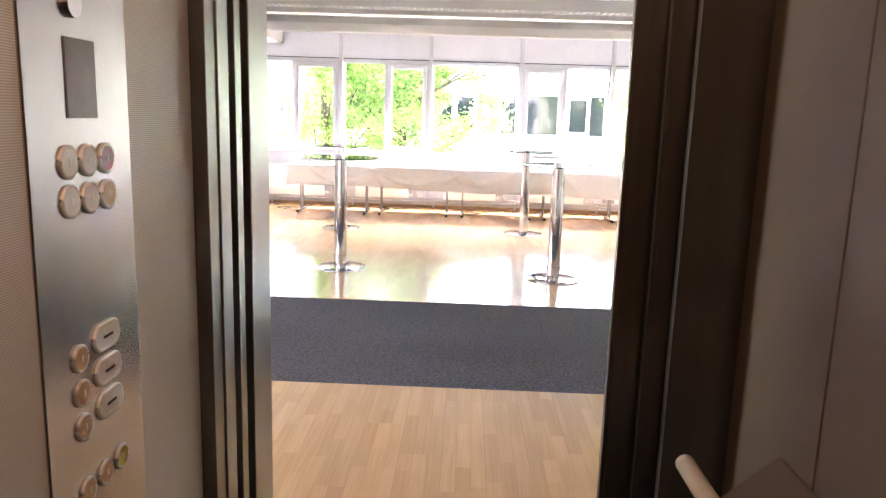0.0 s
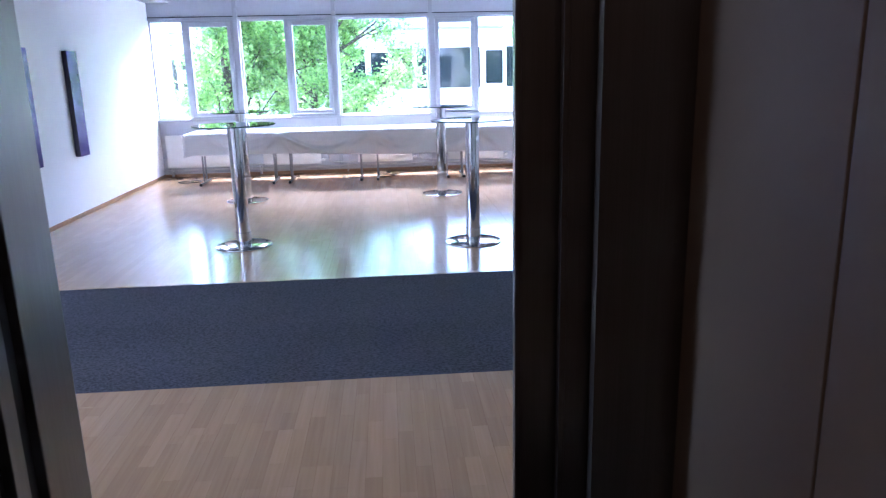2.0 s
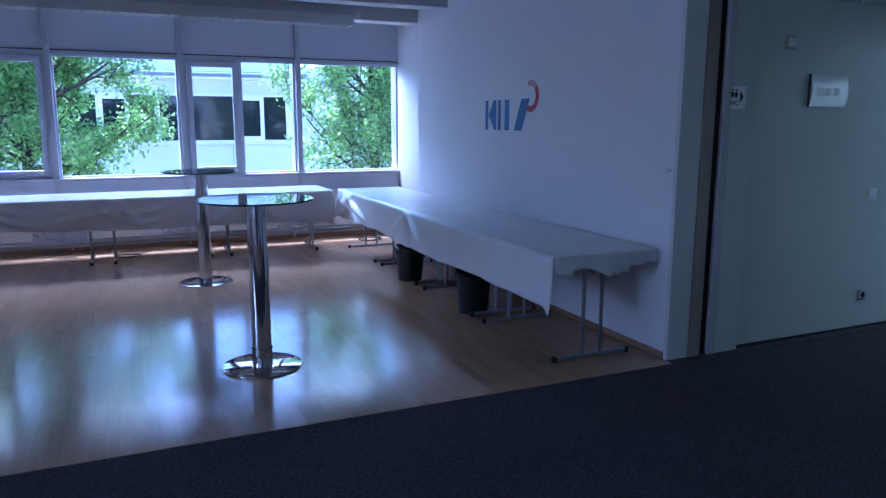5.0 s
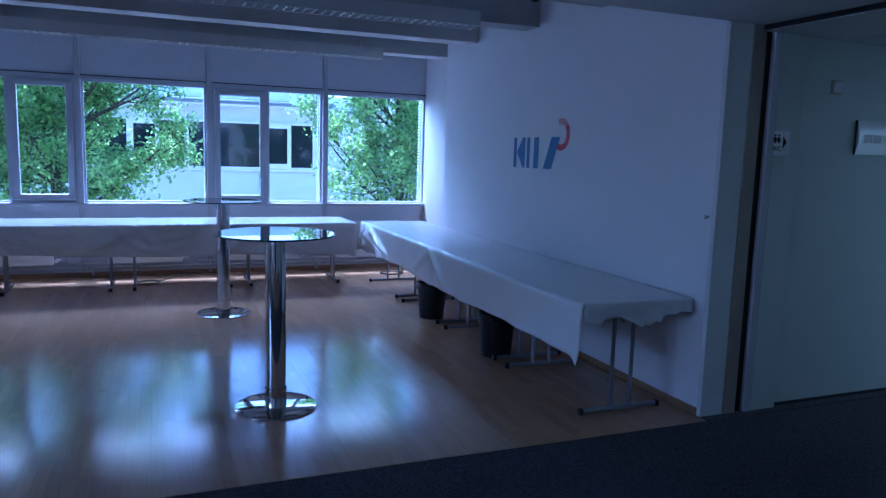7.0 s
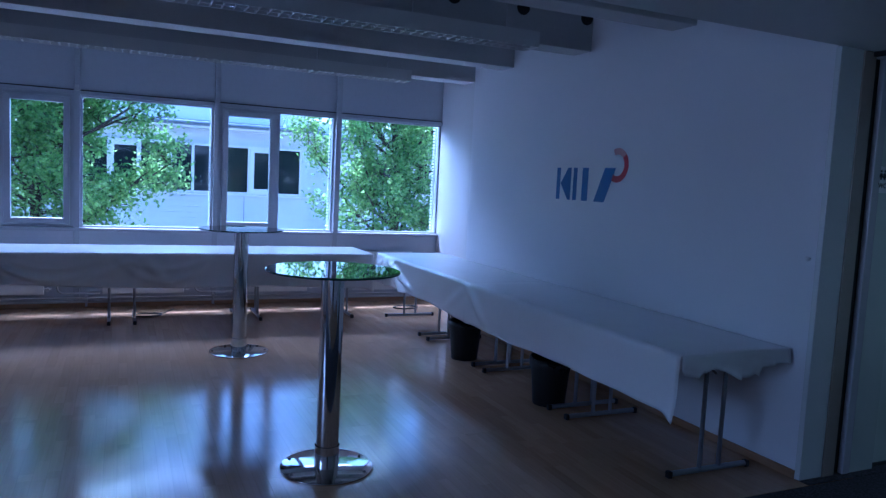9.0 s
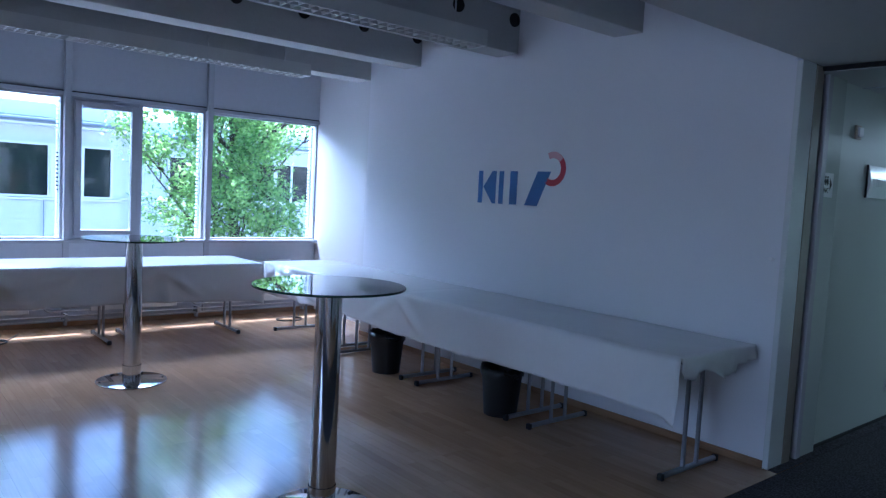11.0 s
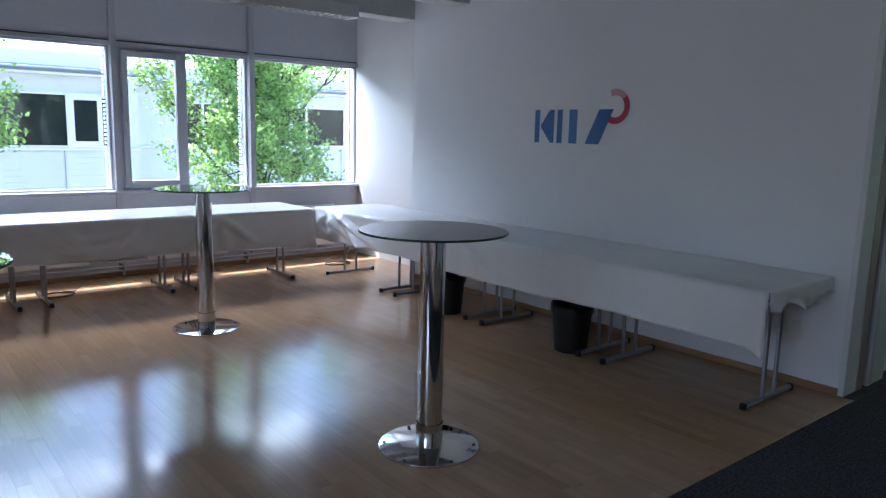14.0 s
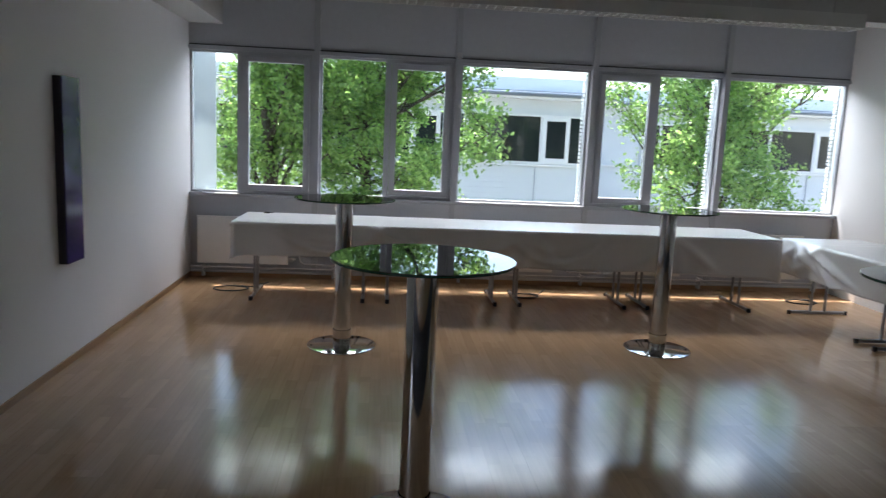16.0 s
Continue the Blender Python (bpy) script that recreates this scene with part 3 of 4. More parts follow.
# skirting
structure("baseboard_1", boxes((XL, XL + 0.014, YE + 0.02, YW, 0.0, 0.055), bevel=0.003), M_SKIRT, "low oak skirting along the room wall")
structure("baseboard_2", boxes((XR - 0.014, XR, YJ_WALL + 0.001, YP, 0.0, 0.055), bevel=0.003), M_SKIRT, "low oak skirting along the emblem wall")
structure("baseboard_3", boxes((XL + 0.014, XP, YW - 0.02, YW - 0.006, 0.0, 0.055), bevel=0.003), M_SKIRT, "low oak skirting below the windows")
structure("baseboard_4", boxes((3.962, 5.59, YK - 0.012, YK - 0.001, 0.006, 0.03), (6.63, 12.0, YK - 0.012, YK - 0.001, 0.006, 0.03)), M_DARK, "dark carpet skirting in the corridor")

# ---- corridor door and wall fittings ----
door = empty("door_1", (5.60, YK, 0.006), "oak veneered corridor door with a dark lock stile in a pale steel frame", "door")
door["kind"] = "structure"
part("door_frame", boxes((0, 0.05, -0.012, 0.2, 0, 2.12), (0.97, 1.02, -0.012, 0.2, 0, 2.12), (0.05, 0.97, -0.012, 0.2, 2.07, 2.12), bevel=0.004), M_CORR, door)
leaf = part("door_leaf", boxes((0.052, 0.668, 0.06, 0.10, 0.004, 2.068)), M_DOORWOOD, door, "oak veneered door leaf")
part("lock_stile", boxes((0.670, 0.968, 0.055, 0.10, 0.004, 2.068)), M_DOORDARK, door, "dark brown door stile")
hb = bmesh.new()
tube(hb, (0.735, 0.054, 1.05), (0.735, 0.0, 1.05), 0.009)
tube(hb, (0.735, 0.005, 1.05), (0.855, 0.005, 1.05), 0.008)
part("door_handle", hb, M_CHROME, leaf, "polished lever handle")

sg = empty("wc_sign", (3.798, YJ - 0.0065, 1.735), "small white plastic sign with black pictograms and arrow", "sign")
part("plate", boxes((-0.075, 0.075, -0.005, 0.0, -0.075, 0.075), bevel=0.001), M_SIGN, sg)
gl = boxes((-0.050, -0.036, -0.0075, -0.0055, 0.00, 0.038), (-0.056, -0.030, -0.0075, -0.0055, 0.012, 0.032), (-0.020, -0.006, -0.0075, -0.0055, 0.00, 0.038), (-0.026, 0.0, -0.0075, -0.0055, 0.008, 0.030))
tube(gl, (-0.043, -0.0075, 0.048), (-0.043, -0.0055, 0.048), 0.007)
tube(gl, (-0.013, -0.0075, 0.048), (-0.013, -0.0055, 0.048), 0.007)
part("pictogram", gl, M_INK, sg, "black figures of two toilets pictograms")
ar = bmesh.new()
vs = [ar.verts.new(p) for p in ((0.022, -0.0065, 0.045), (0.022, -0.0065, -0.035), (0.052, -0.0065, 0.005))]
ar.faces.new(vs)
bmesh.ops.solidify(ar, geom=list(ar.faces), thickness=0.001)
part("arrow", ar, M_INK, sg, "black arrow")


def words(text, size, mat, parent, at, rot):
    cu = bpy.data.curves.new("words", "FONT")
    cu.body, cu.size, cu.extrude = text, size, 0.0008
    cu.align_x, cu.align_y = "CENTER", "CENTER"
    ob = new("words_tmp", cu)
    dg = bpy.context.evaluated_depsgraph_get()
    me = bpy.data.meshes.new_from_object(ob.evaluated_get(dg))
    bpy.data.objects.remove(ob)
    bpy.data.curves.remove(cu)
    me.materials.clear()
    me.materials.append(mat)
    o = new("lettering", me)
    o.parent = parent
    o.matrix_basis = pose(*at, *rot)
    return o


words("WC", 0.042, M_INK, sg, (-0.025, -0.0065, -0.035), (90, 0, 0))

pl = empty("emblem_plate", (4.662, YK - 0.001, 1.795), "curved silver metal sign plate with pale grey bars", "sign")
cb = bmesh.new()
prev = None
for k in range(13):
    u = k / 12
    y = -0.012 - 0.02 * math.sin(math.pi * u)
    z = 0.11 - 0.22 * u
    row = [cb.verts.new((-0.175, y, z)), cb.verts.new((0.175, y, z)), cb.verts.new((0.175, 0, z)), cb.verts.new((-0.175, 0, z))]
    if prev:
        for a in range(4):
            cb.faces.new((prev[a], prev[(a + 1) % 4], row[(a + 1) % 4], row[a]))
    else:
        cb.faces.new(row)
    prev = row
cb.faces.new(prev[::-1])
part("plate", cb, M_SIGN_GREY, pl, smooth=False)
part("end_cap", boxes((-0.181, -0.1755, -0.014, 0.0, -0.112, 0.112), bevel=0.001), M_INK, pl, "black end cap")
part("bars", boxes((-0.13, -0.075, -0.0335, -0.031, -0.035, 0.02), (-0.06, -0.045, -0.0335, -0.031, -0.035, 0.02), (-0.03, 0.02, -0.0335, -0.031, -0.035, 0.02), (0.035, 0.09, -0.0335, -0.031, -0.035, 0.02)), M_SIGN, pl, "pale bars of the emblem")
th = empty("wall_sensor", (4.27, YK - 0.001, 2.105), "small beige square room sensor on the wall", "sensor")
part("base", boxes((-0.045, 0.045, -0.012, 0, -0.045, 0.045), bevel=0.004), M_RAIL, th)
part("cover", boxes((-0.028, 0.035, -0.028, -0.012, -0.032, 0.032), bevel=0.005), M_SIGN, th)
sw = empty("light_switch", (5.25, YK - 0.001, 1.055), "small white light switch beside the door", "switch")
part("plate", boxes((-0.04, 0.04, -0.009, 0, -0.04, 0.04), bevel=0.003), M_SIGN, sw)
part("rocker", boxes((-0.028, 0.028, -0.014, -0.009, -0.028, 0.028), bevel=0.002), M_SIGN, sw)
so = empty("wall_socket", (5.25, YK - 0.001, 0.275), "small grey wall socket near the floor", "socket")
part("plate", boxes((-0.04, 0.04, -0.009, 0, -0.04, 0.04), bevel=0.003), M_SIGN_GREY, so)
part("insert", tube(bmesh.new(), (0, -0.0095, 0), (0, -0.011, 0), 0.021, 20), M_DARK, so)
ns = empty("door_sign", (6.76, YK - 0.001, 1.65), "small white name plate beside the door", "sign")
part("plate", boxes((-0.07, 0.07, -0.012, 0, -0.1, 0.1), bevel=0.003), M_SIGN, ns)

# ---- wall emblem: plain blue bars and a fading red ring ----
em = empty("wall_emblem", (XR - 0.002, 7.2, 1.50), "blue film bars and a red part ring on white wall", "emblem")


def flat_shape(pts):
    """A thin film on the east wall from (along -y, up) corners."""
    bm = bmesh.new()
    f = bm.faces.new([bm.verts.new((0, -a, b)) for a, b in pts])
    r = bmesh.ops.extrude_face_region(bm, geom=[f])
    for v in r["geom"]:
        if isinstance(v, bmesh.types.BMVert):
            v.co.x -= 0.0015
    bmesh.ops.recalc_face_normals(bm, faces=list(bm.faces))
    return bm


for shape in ([(-0.37, 0), (-0.315, 0), (-0.315, 0.275), (-0.37, 0.275)],
              [(-0.305, 0.14), (-0.19, 0.0), (-0.15, 0.0), (-0.15, 0.275), (-0.20, 0.275)],
              [(-0.115, 0), (-0.06, 0), (-0.06, 0.275), (-0.115, 0.275)],
              [(0.015, 0), (0.10, 0), (0.10, 0.275), (0.015, 0.275)],
              [(0.19, 0), (0.33, 0), (0.46, 0.275), (0.32, 0.275)]):
    part("bar", flat_shape(shape), M_BLUE, em, "deep blue film bar")
rc, r0, r1 = (0.475, 0.295), 0.085, 0.135
for k in range(16):
    t0, t1 = radians(-125 + k * 15), radians(-125 + (k + 1) * 15)
    seg = [(rc[0] + r * math.cos(t), rc[1] + r * math.sin(t)) for r, t in ((r0, t0), (r1, t0), (r1, t1), (r0, t1))]
    part("ring_piece", flat_shape(seg), M_RED if k < 11 else M_PINK, em, "red film" if k < 11 else "faded red film")

# ---- pictures on the west wall ----
for y0, y1 in ((7.88, 8.13), (6.72, 6.97)):
    pc = empty("picture", (XL, (y0 + y1) / 2, 1.255), "tall narrow violet abstract canvas on the white wall", "picture", "violet canvases")
    h = (y1 - y0) / 2
    part("canvas", boxes((0.05, 0.056, -h, h, -0.575, 0.575)), M_VIOLET, pc)
    part("stretcher", boxes((0.0, 0.05, -h, h, -0.575, 0.575), bevel=0.003), M_CANVAS_EDGE, pc, "dark canvas edge")


# ---- small fittings ----
kb = bmesh.new()
tube(kb, (XR, 4.94, 1.27), (XR - 0.018, 4.94, 1.27), 0.008, 10)
bmesh.ops.create_uvsphere(kb, u_segments=12, v_segments=8, radius=0.014, matrix=Matrix.Translation((XR - 0.024, 4.94, 1.27)))
tagged(link("door_stopper", kb, M_SIGN, None, "", True), "small white rubber door stopper on the wall end", "door stopper")
kb = boxes((-2.52, -2.46, 10.42, 10.455, 0.756, 0.772), bevel=0.005)
tube(kb, (-2.46, 10.437, 0.764), (-2.43, 10.437, 0.764), 0.004, 8)
tagged(link("cable_plug", kb, M_BLACK), "small dark plug lying on the white cloth", "plug")


# ---- bar tables ----
def bar_table(at):
    e = empty("bar_table", (at[0], at[1], 0.008), "round smoked glass bar table on a polished steel column", "bar table", "bar tables")
    part("base_plate", disc(bmesh.new(), (0, 0, 0), 0.252, 0.012, 72, 0.003), M_CHROME, e, "round polished steel floor plate", True)
    for k in range(6):
        a = radians(20 + 60 * k)
        part("bolt", tube(bmesh.new(), (0.225 * math.cos(a), 0.225 * math.sin(a), 0.012), (0.225 * math.cos(a), 0.225 * math.sin(a), 0.016), 0.008, 10), M_GASKET_SHADE, e)
    col = bmesh.new()
    bmesh.ops.create_cone(col, cap_ends=False, segments=48, radius1=0.062, radius2=0.062, depth=0.948, matrix=Matrix.Translation((0, 0, 0.604)))
    part("column", col, M_CHROME, e, "", True)
    sl = bmesh.new()
    bmesh.ops.create_cone(sl, cap_ends=False, segments=48, radius1=0.067, radius2=0.067, depth=0.118, matrix=Matrix.Translation((0, 0, 0.071)))
    part("sleeve", sl, M_CHROME, e, "polished sleeve at the column's foot", True)
    part("collar", disc(bmesh.new(), (0, 0, 1.078), 0.11, 0.006, 40, 0.001), M_CHROME, e, "", False)
    top = part("tabletop", disc(bmesh.new(), (0, 0, 1.0845), 0.358, 0.011, 96, 0.003), M_TOP, e, "round smoked glass top")
    rim = bmesh.new()
    bmesh.ops.create_cone(rim, cap_ends=False, segments=96, radius1=0.3595, radius2=0.3595, depth=0.005, matrix=Matrix.Translation((0, 0, 1.090)))
    part("rim", rim, M_EDGE, top, "green polished glass edge", True)
    return e


first = bar_table((0.862, 5.832))
for i, p in enumerate(((-1.22, 6.025), (0.787, 8.552), (-1.645, 8.503))):
    copy_thing(first, pose(p[0], p[1], 0.008, 0, 0, 17 * (i + 1)))


# ---- folding buffet tables ----
def folding_table(length):
    """Long side along x, feet across it along y; the origin on the floor at the middle."""
    e = empty("folding_table", (0, 0, 0.008), "pale folding table on grey steel T legs below a white cloth", "table", "folding buffet tables")
    hx = length / 2
    part("tabletop", boxes((-hx, hx, -0.40, 0.40, 0.712, 0.738), bevel=0.003), M_TABLE, e)
    for s in (-1, 1):
        x = s * (hx - 0.11)
        lb = bmesh.new()
        for y in (-0.072, 0.072):
            tube(lb, (x, y, 0.03), (x, y, 0.70), 0.013, 12)
        tube(lb, (x, -0.072, 0.62), (x, 0.072, 0.62), 0.008, 8)
        box(lb, x - 0.02, x + 0.02, -0.32, 0.32, 0.698, 0.712)
        lg = part("leg", lb, M_TUBE, e)
        fb = bmesh.new()
        tube(fb, (x, -0.285, 0.022), (x, 0.285, 0.022), 0.016, 12)
        part("foot", fb, M_TUBE, lg)
        for y in (-0.29, 0.29):
            cb = boxes((x - 0.018, x + 0.018, y - 0.014, y + 0.014, 0.0, 0.040), bevel=0.006)
            part("foot_cap", cb, M_BLACK, lg, "black plastic end cap")
    for s in (-1, 1):
        part("brace", tube(bmesh.new(), (s * (hx - 0.11), 0, 0.58), (s * (hx - 0.42), 0, 0.708), 0.007, 8), M_TUBE, e)
    return e


tb = folding_table(1.24)
tb.matrix_basis = pose(-2.04, 10.17, 0.008)
for x in (-0.79, 0.47, 1.72):
    copy_thing(tb, pose(x, 10.17, 0.008))
for y in (5.64, 6.88, 8.11, 9.36):
    copy_thing(tb, pose(2.93, y, 0.008, 0, 0, 90))


def cloth(name, length, depth, drops, end_drops, seed, folds, swags, back, label):
    """Paper cloth over a table row: u runs along x from 0 to length, the skirt hangs at y = 0."""
    rnd = random.Random(seed)
    ph = [rnd.uniform(0, 6.28) for _ in range(6)]
    nu = int(length / 0.035)
    prof = [("b", 0.0), ("t", 1.0)] + [("t", 0.97 - 0.94 * k / 20) for k in range(21)] + [("c", 0.0)] + [("s", k / 18) for k in range(1, 19)]
    bm = bmesh.new()
    rows = []
    for i in range(nu + 1):
        u = i / nu
        x = u * length
        drop = drops[0] + (drops[1] - drops[0]) * u + 0.012 * math.sin(x * 2.3 + ph[0])
        row = []
        for kind, v in prof:
            lift = 0.003 * math.sin(x * 5 + ph[1]) * math.sin(v * 7 + ph[2]) + 0.0025 * noise.noise((x * 4, v * 5, seed))
            for f in folds:
                lift += 0.006 * math.exp(-((x - f[0]) / 0.03) ** 2)
            if kind == "b":
                co = (x, depth + 0.012, -back)
            elif kind == "t":
                co = (x, depth * v, max(0.0, lift) + 0.002)
            elif kind == "c":
                co = (x, -0.009, 0.0015)
            else:
                w = 0.010 * math.sin(x * 6.0 + ph[3]) + 0.007 * math.sin(x * 13 + ph[4]) + 0.006 * noise.noise((x * 3, v * 2, seed + 5.0))
                y = -0.014 - 0.018 * v + w * v
                z = -0.008 - drop * v
                for f in folds:
                    d = x - f[0] - f[1] * v
                    y -= f[2] * 0.034 * v ** 0.5 * math.exp(-(d / 0.05) ** 2)
                    y -= f[2] * 0.045 * math.exp(-((d - 0.34 * v) / 0.06) ** 2) * math.sin(math.pi * min(1, v * 1.1))
                    y -= f[2] * 0.03 * math.exp(-((d + 0.50 * v) / 0.07) ** 2) * math.sin(math.pi * min(1, v))
                for s0, s1 in swags:
                    w0 = (x - (s0 + s1) / 2) / ((s1 - s0) / 2)
                    if abs(w0) < 1:
                        for sag, amp in ((0.42, 0.016), (0.80, 0.024)):
                            y -= amp * math.exp(-((v - sag * (1 - w0 * w0) - 0.02) / 0.11) ** 2) * (1 - w0 ** 6)
                q = math.exp(-((length - x) / 0.07) ** 2) + math.exp(-(x / 0.07) ** 2)
                y -= 0.035 * q * v * (0.6 + 0.4 * math.sin(v * 5 + seed))
                z -= 0.03 * q * v
                co = (x, y, z)
            row.append(bm.verts.new(co))
        rows.append(row)
    for a, b in zip(rows, rows[1:]):
        for k in range(len(prof) - 1):
            bm.faces.new((a[k], a[k + 1], b[k + 1], b[k]))
    # end flaps
    for side, drop in zip((0, 1), end_drops):
        edge = list(rows[-side][1:-18])
        if drop <= 0:
            continue
        sgn = -1 if side == 0 else 1
        prev = edge
        for r in range(0, 7):
            q = r / 6
            cur = []
            for k, v in enumerate(edge):
                hem = drop * (0.8 + 0.55 * noise.noise((k * 0.22, seed + 0.4, 0.3)) + 0.18 * noise.noise((k * 0.8, seed, 1.0)))
                tuck = math.exp(-((k - 12) / 1.3) ** 2) - 0.7 * math.exp(-((k - 15) / 1.0) ** 2)
                wob = 0.03 * noise.noise((k * 0.55, q * 2.2, seed + 2.0)) * (0.3 + q) + 0.02 * tuck * q
                cur.append(bm.verts.new((v.co.x + sgn * (0.006 + 0.010 * q + wob * min(1.0, 0.2 + q)), v.co.y, v.co.z - 0.005 - max(0.02, hem) * q)))
            for k in range(len(edge) - 1):
                bm.faces.new((prev[k], prev[k + 1], cur[k + 1], cur[k]))
            prev = cur
    bmesh.ops.recalc_face_normals(bm, faces=list(bm.faces))
    bmesh.ops.solidify(bm, geom=list(bm.faces), thickness=0.0012)
    return tagged(link(name, bm, M_CLOTH, None, "", True), label, "tablecloth")


c1 = cloth("tablecloth", 5.12, 0.80, (0.27, 0.37), (0.05, 0.3), 3, [(1.28, 0.25, 1.3), (2.72, -0.1, 1.0), (4.1, 0.05, 1.0)], [(1.38, 2.46), (2.46, 3.40), (0.35, 1.38)], 0.28, "creased white paper cloth over the table row by the windows")
c1.matrix_basis = pose(-2.70, 9.765, 0.748)
c2 = cloth("tablecloth", 4.95, 0.79, (0.30, 0.33), (0.0, 0.13), 8, [(0.30, 0.12, 1.2), (0.42, 0.5, 1.6), (2.4, 0.04, 0.7)], [(0.02, 0.62)], 0.02, "creased white paper cloth over the table row at the wall")
c2.matrix_basis = pose(2.54, 9.94, 0.7485, 0, 0, -90)


# ---- bins ----
def waste_bin(x, y):
    e = empty("waste_bin", (x, y, 0.008), "black plastic waste bin with a crumpled black liner", "bin", "black waste bins")
    bm = bmesh.new()
    bmesh.ops.create_cone(bm, cap_ends=False, segments=40, radius1=0.118, radius2=0.148, depth=0.34, matrix=Matrix.Translation((0, 0, 0.172)))
    bmesh.ops.create_cone(bm, cap_ends=True, segments=40, radius1=0.118, radius2=0.118, depth=0.008, matrix=Matrix.Translation((0, 0, 0.006)))
    part("body", bm, M_BLACK, e, "", True)
    lb = bmesh.new()
    rings = []
    for j, (r, z) in enumerate(((0.135, 0.26), (0.142, 0.345), (0.156, 0.352), (0.158, 0.31), (0.155, 0.285))):
        ring = []
        for k in range(48):
            a = 2 * math.pi * k / 48
            q = 1 + 0.03 * noise.noise((math.cos(a) * 4 + x, math.sin(a) * 4, j * 0.7))
            ring.append(lb.verts.new((r * q * math.cos(a), r * q * math.sin(a), z + (0.02 * noise.noise((math.cos(a) * 5, math.sin(a) * 5, y + j)) if j != 1 else 0))))
        rings.append(ring)
    for a, b in zip(rings, rings[1:]):
        for k in range(48):
            lb.faces.new((a[k], a[(k + 1) % 48], b[(k + 1) % 48], b[k]))
    part("liner", lb, M_BAG, e, "crumpled black bin liner", True)


waste_bin(2.69, 7.89)
waste_bin(2.72, 6.51)


# ---- radiators and pipes ----
def radiator(x0, x1):
    e = empty("radiator", ((x0 + x1) / 2, YW - 0.005, 0.16), "flat white enamelled panel radiator below the window", "radiator", "panel radiators")
    hx = (x1 - x0) / 2
    part("panel", boxes((-hx, hx, -0.075, -0.05, 0, 0.50), bevel=0.006), M_ENAMEL, e)
    part("back_panel", boxes((-hx + 0.01, hx - 0.01, -0.038, -0.02, 0.01, 0.49), bevel=0.004), M_ENAMEL, e)
    for a in (-hx + 0.12, hx - 0.15):
        part("bracket", boxes((a, a + 0.03, -0.05, 0, 0.06, 0.42)), M_PIPE, e)
    vb = bmesh.new()
    tube(vb, (hx + 0.002, -0.06, 0.06), (hx + 0.07, -0.06, 0.06), 0.014, 14)
    tube(vb, (hx + 0.035, -0.06, 0.06), (hx + 0.035, -0.12, 0.06), 0.022, 14)
    part("valve", vb, M_ENAMEL, e, "white thermostat valve")


for x0, x1 in ((-3.28, -2.34), (-1.82, -0.93), (-0.36, 0.50), (1.06, 1.95), (2.45, 3.34)):
    radiator(x0, x1)
for z, yy in ((0.125, 10.86), (0.075, 10.90)):
    pb = bmesh.new()
    tube(pb, (XL + 0.03, yy, z), (XP - 0.03, yy, z), 0.011, 10)
    for k in range(6):
        x = XL + 0.15 + k * 1.35
        box(pb, x - 0.012, x + 0.012, yy - 0.014, YW - 0.004, z - 0.05, z + 0.018)
    tagged(link("heating_pipe", pb, M_PIPE), "grey painted heating pipe along the window wall", "pipe", "heating pipes")
for x in (-2.22, -0.80, 0.62, 2.10):
    pb = bmesh.new()
    pts = [(x, 10.85, 0.46), (x, 10.85, 0.24)] + [(x + 0.06 - 0.06 * math.cos(a), 10.85, 0.24 - 0.06 * math.sin(a)) for a in (0.4, 0.8, 1.2, 1.57)] + [(x + 0.42, 10.85, 0.18)]
    swept(pb, pts, 0.010)
    tagged(link("pipe_bend", pb, M_PIPE, None, "", True), "grey bent radiator connection pipe", "pipe", "radiator connections")

# ---- cable coils ----
for x, y, r in ((-2.82, 10.34, 0.16), (0.09, 10.34, 0.14), (3.08, 10.39, 0.15)):
    cb = bmesh.new()
    pts = [(r * math.cos(a) * (1 + 0.06 * math.sin(a * 0.7)), 0.75 * r * math.sin(a), 0.006 + 0.004 * (a / 6.28)) for a in [k * 0.21 for k in range(66)]]
    pts += [(r + 0.03 * k, 0.05 + 0.06 * k, 0.006) for k in range(1, 6)]
    swept(cb, pts, 0.005, 6)
    c = tagged(link("cable", cb, M_BLACK, None, "", True), "thin dark cable lying in a coil on the floor", "cable", "cable coils")
    c.location = (x, y, 0.008)

# ---- lift ----
LX0, LX1, LYB = -0.563, 0.592, -1.5
OX0, OX1 = -0.528, 0.437             # clear opening
structure("lift_floor", boxes((LX0 - 0.1, LX1 + 0.1, LYB - 0.1, 0.70, -0.011, 0.006)), M_BLACKFLOOR, "dark rubber lift floor")
structure("lift_ceiling", boxes((LX0 - 0.1, LX1 + 0.1, LYB - 0.1, 0.72, 2.2, 2.3)), M_STEEL, "steel lift ceiling")
structure("lift_wall_west", boxes((LX0 - 0.04, LX0, LYB, 0.482, 0, 2.2)), M_RIBBED, "finely ribbed beige lift lining")
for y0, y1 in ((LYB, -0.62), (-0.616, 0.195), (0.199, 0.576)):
    structure("lift_wall_east", boxes((LX1, LX1 + 0.04, y0, y1, 0, 2.2), bevel=0.002), M_LAMINATE, "beige laminate lift wall panel, darkened for shade")
structure("lift_wall_back", boxes((LX0 - 0.04, LX1 + 0.04, LYB - 0.05, LYB, 0, 2.2)), M_LAMINATE, "beige laminate lift back wall, darkened for shade")
structure("lift_front_west", boxes((LX0 - 0.06, OX0 - 0.004, 0.484, 0.542, 0, 2.2), bevel=0.002), M_STEEL_SHADED, "brushed steel lift front return, darkened for shade")
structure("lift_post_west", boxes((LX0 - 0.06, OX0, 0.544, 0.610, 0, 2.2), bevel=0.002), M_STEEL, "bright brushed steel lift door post")
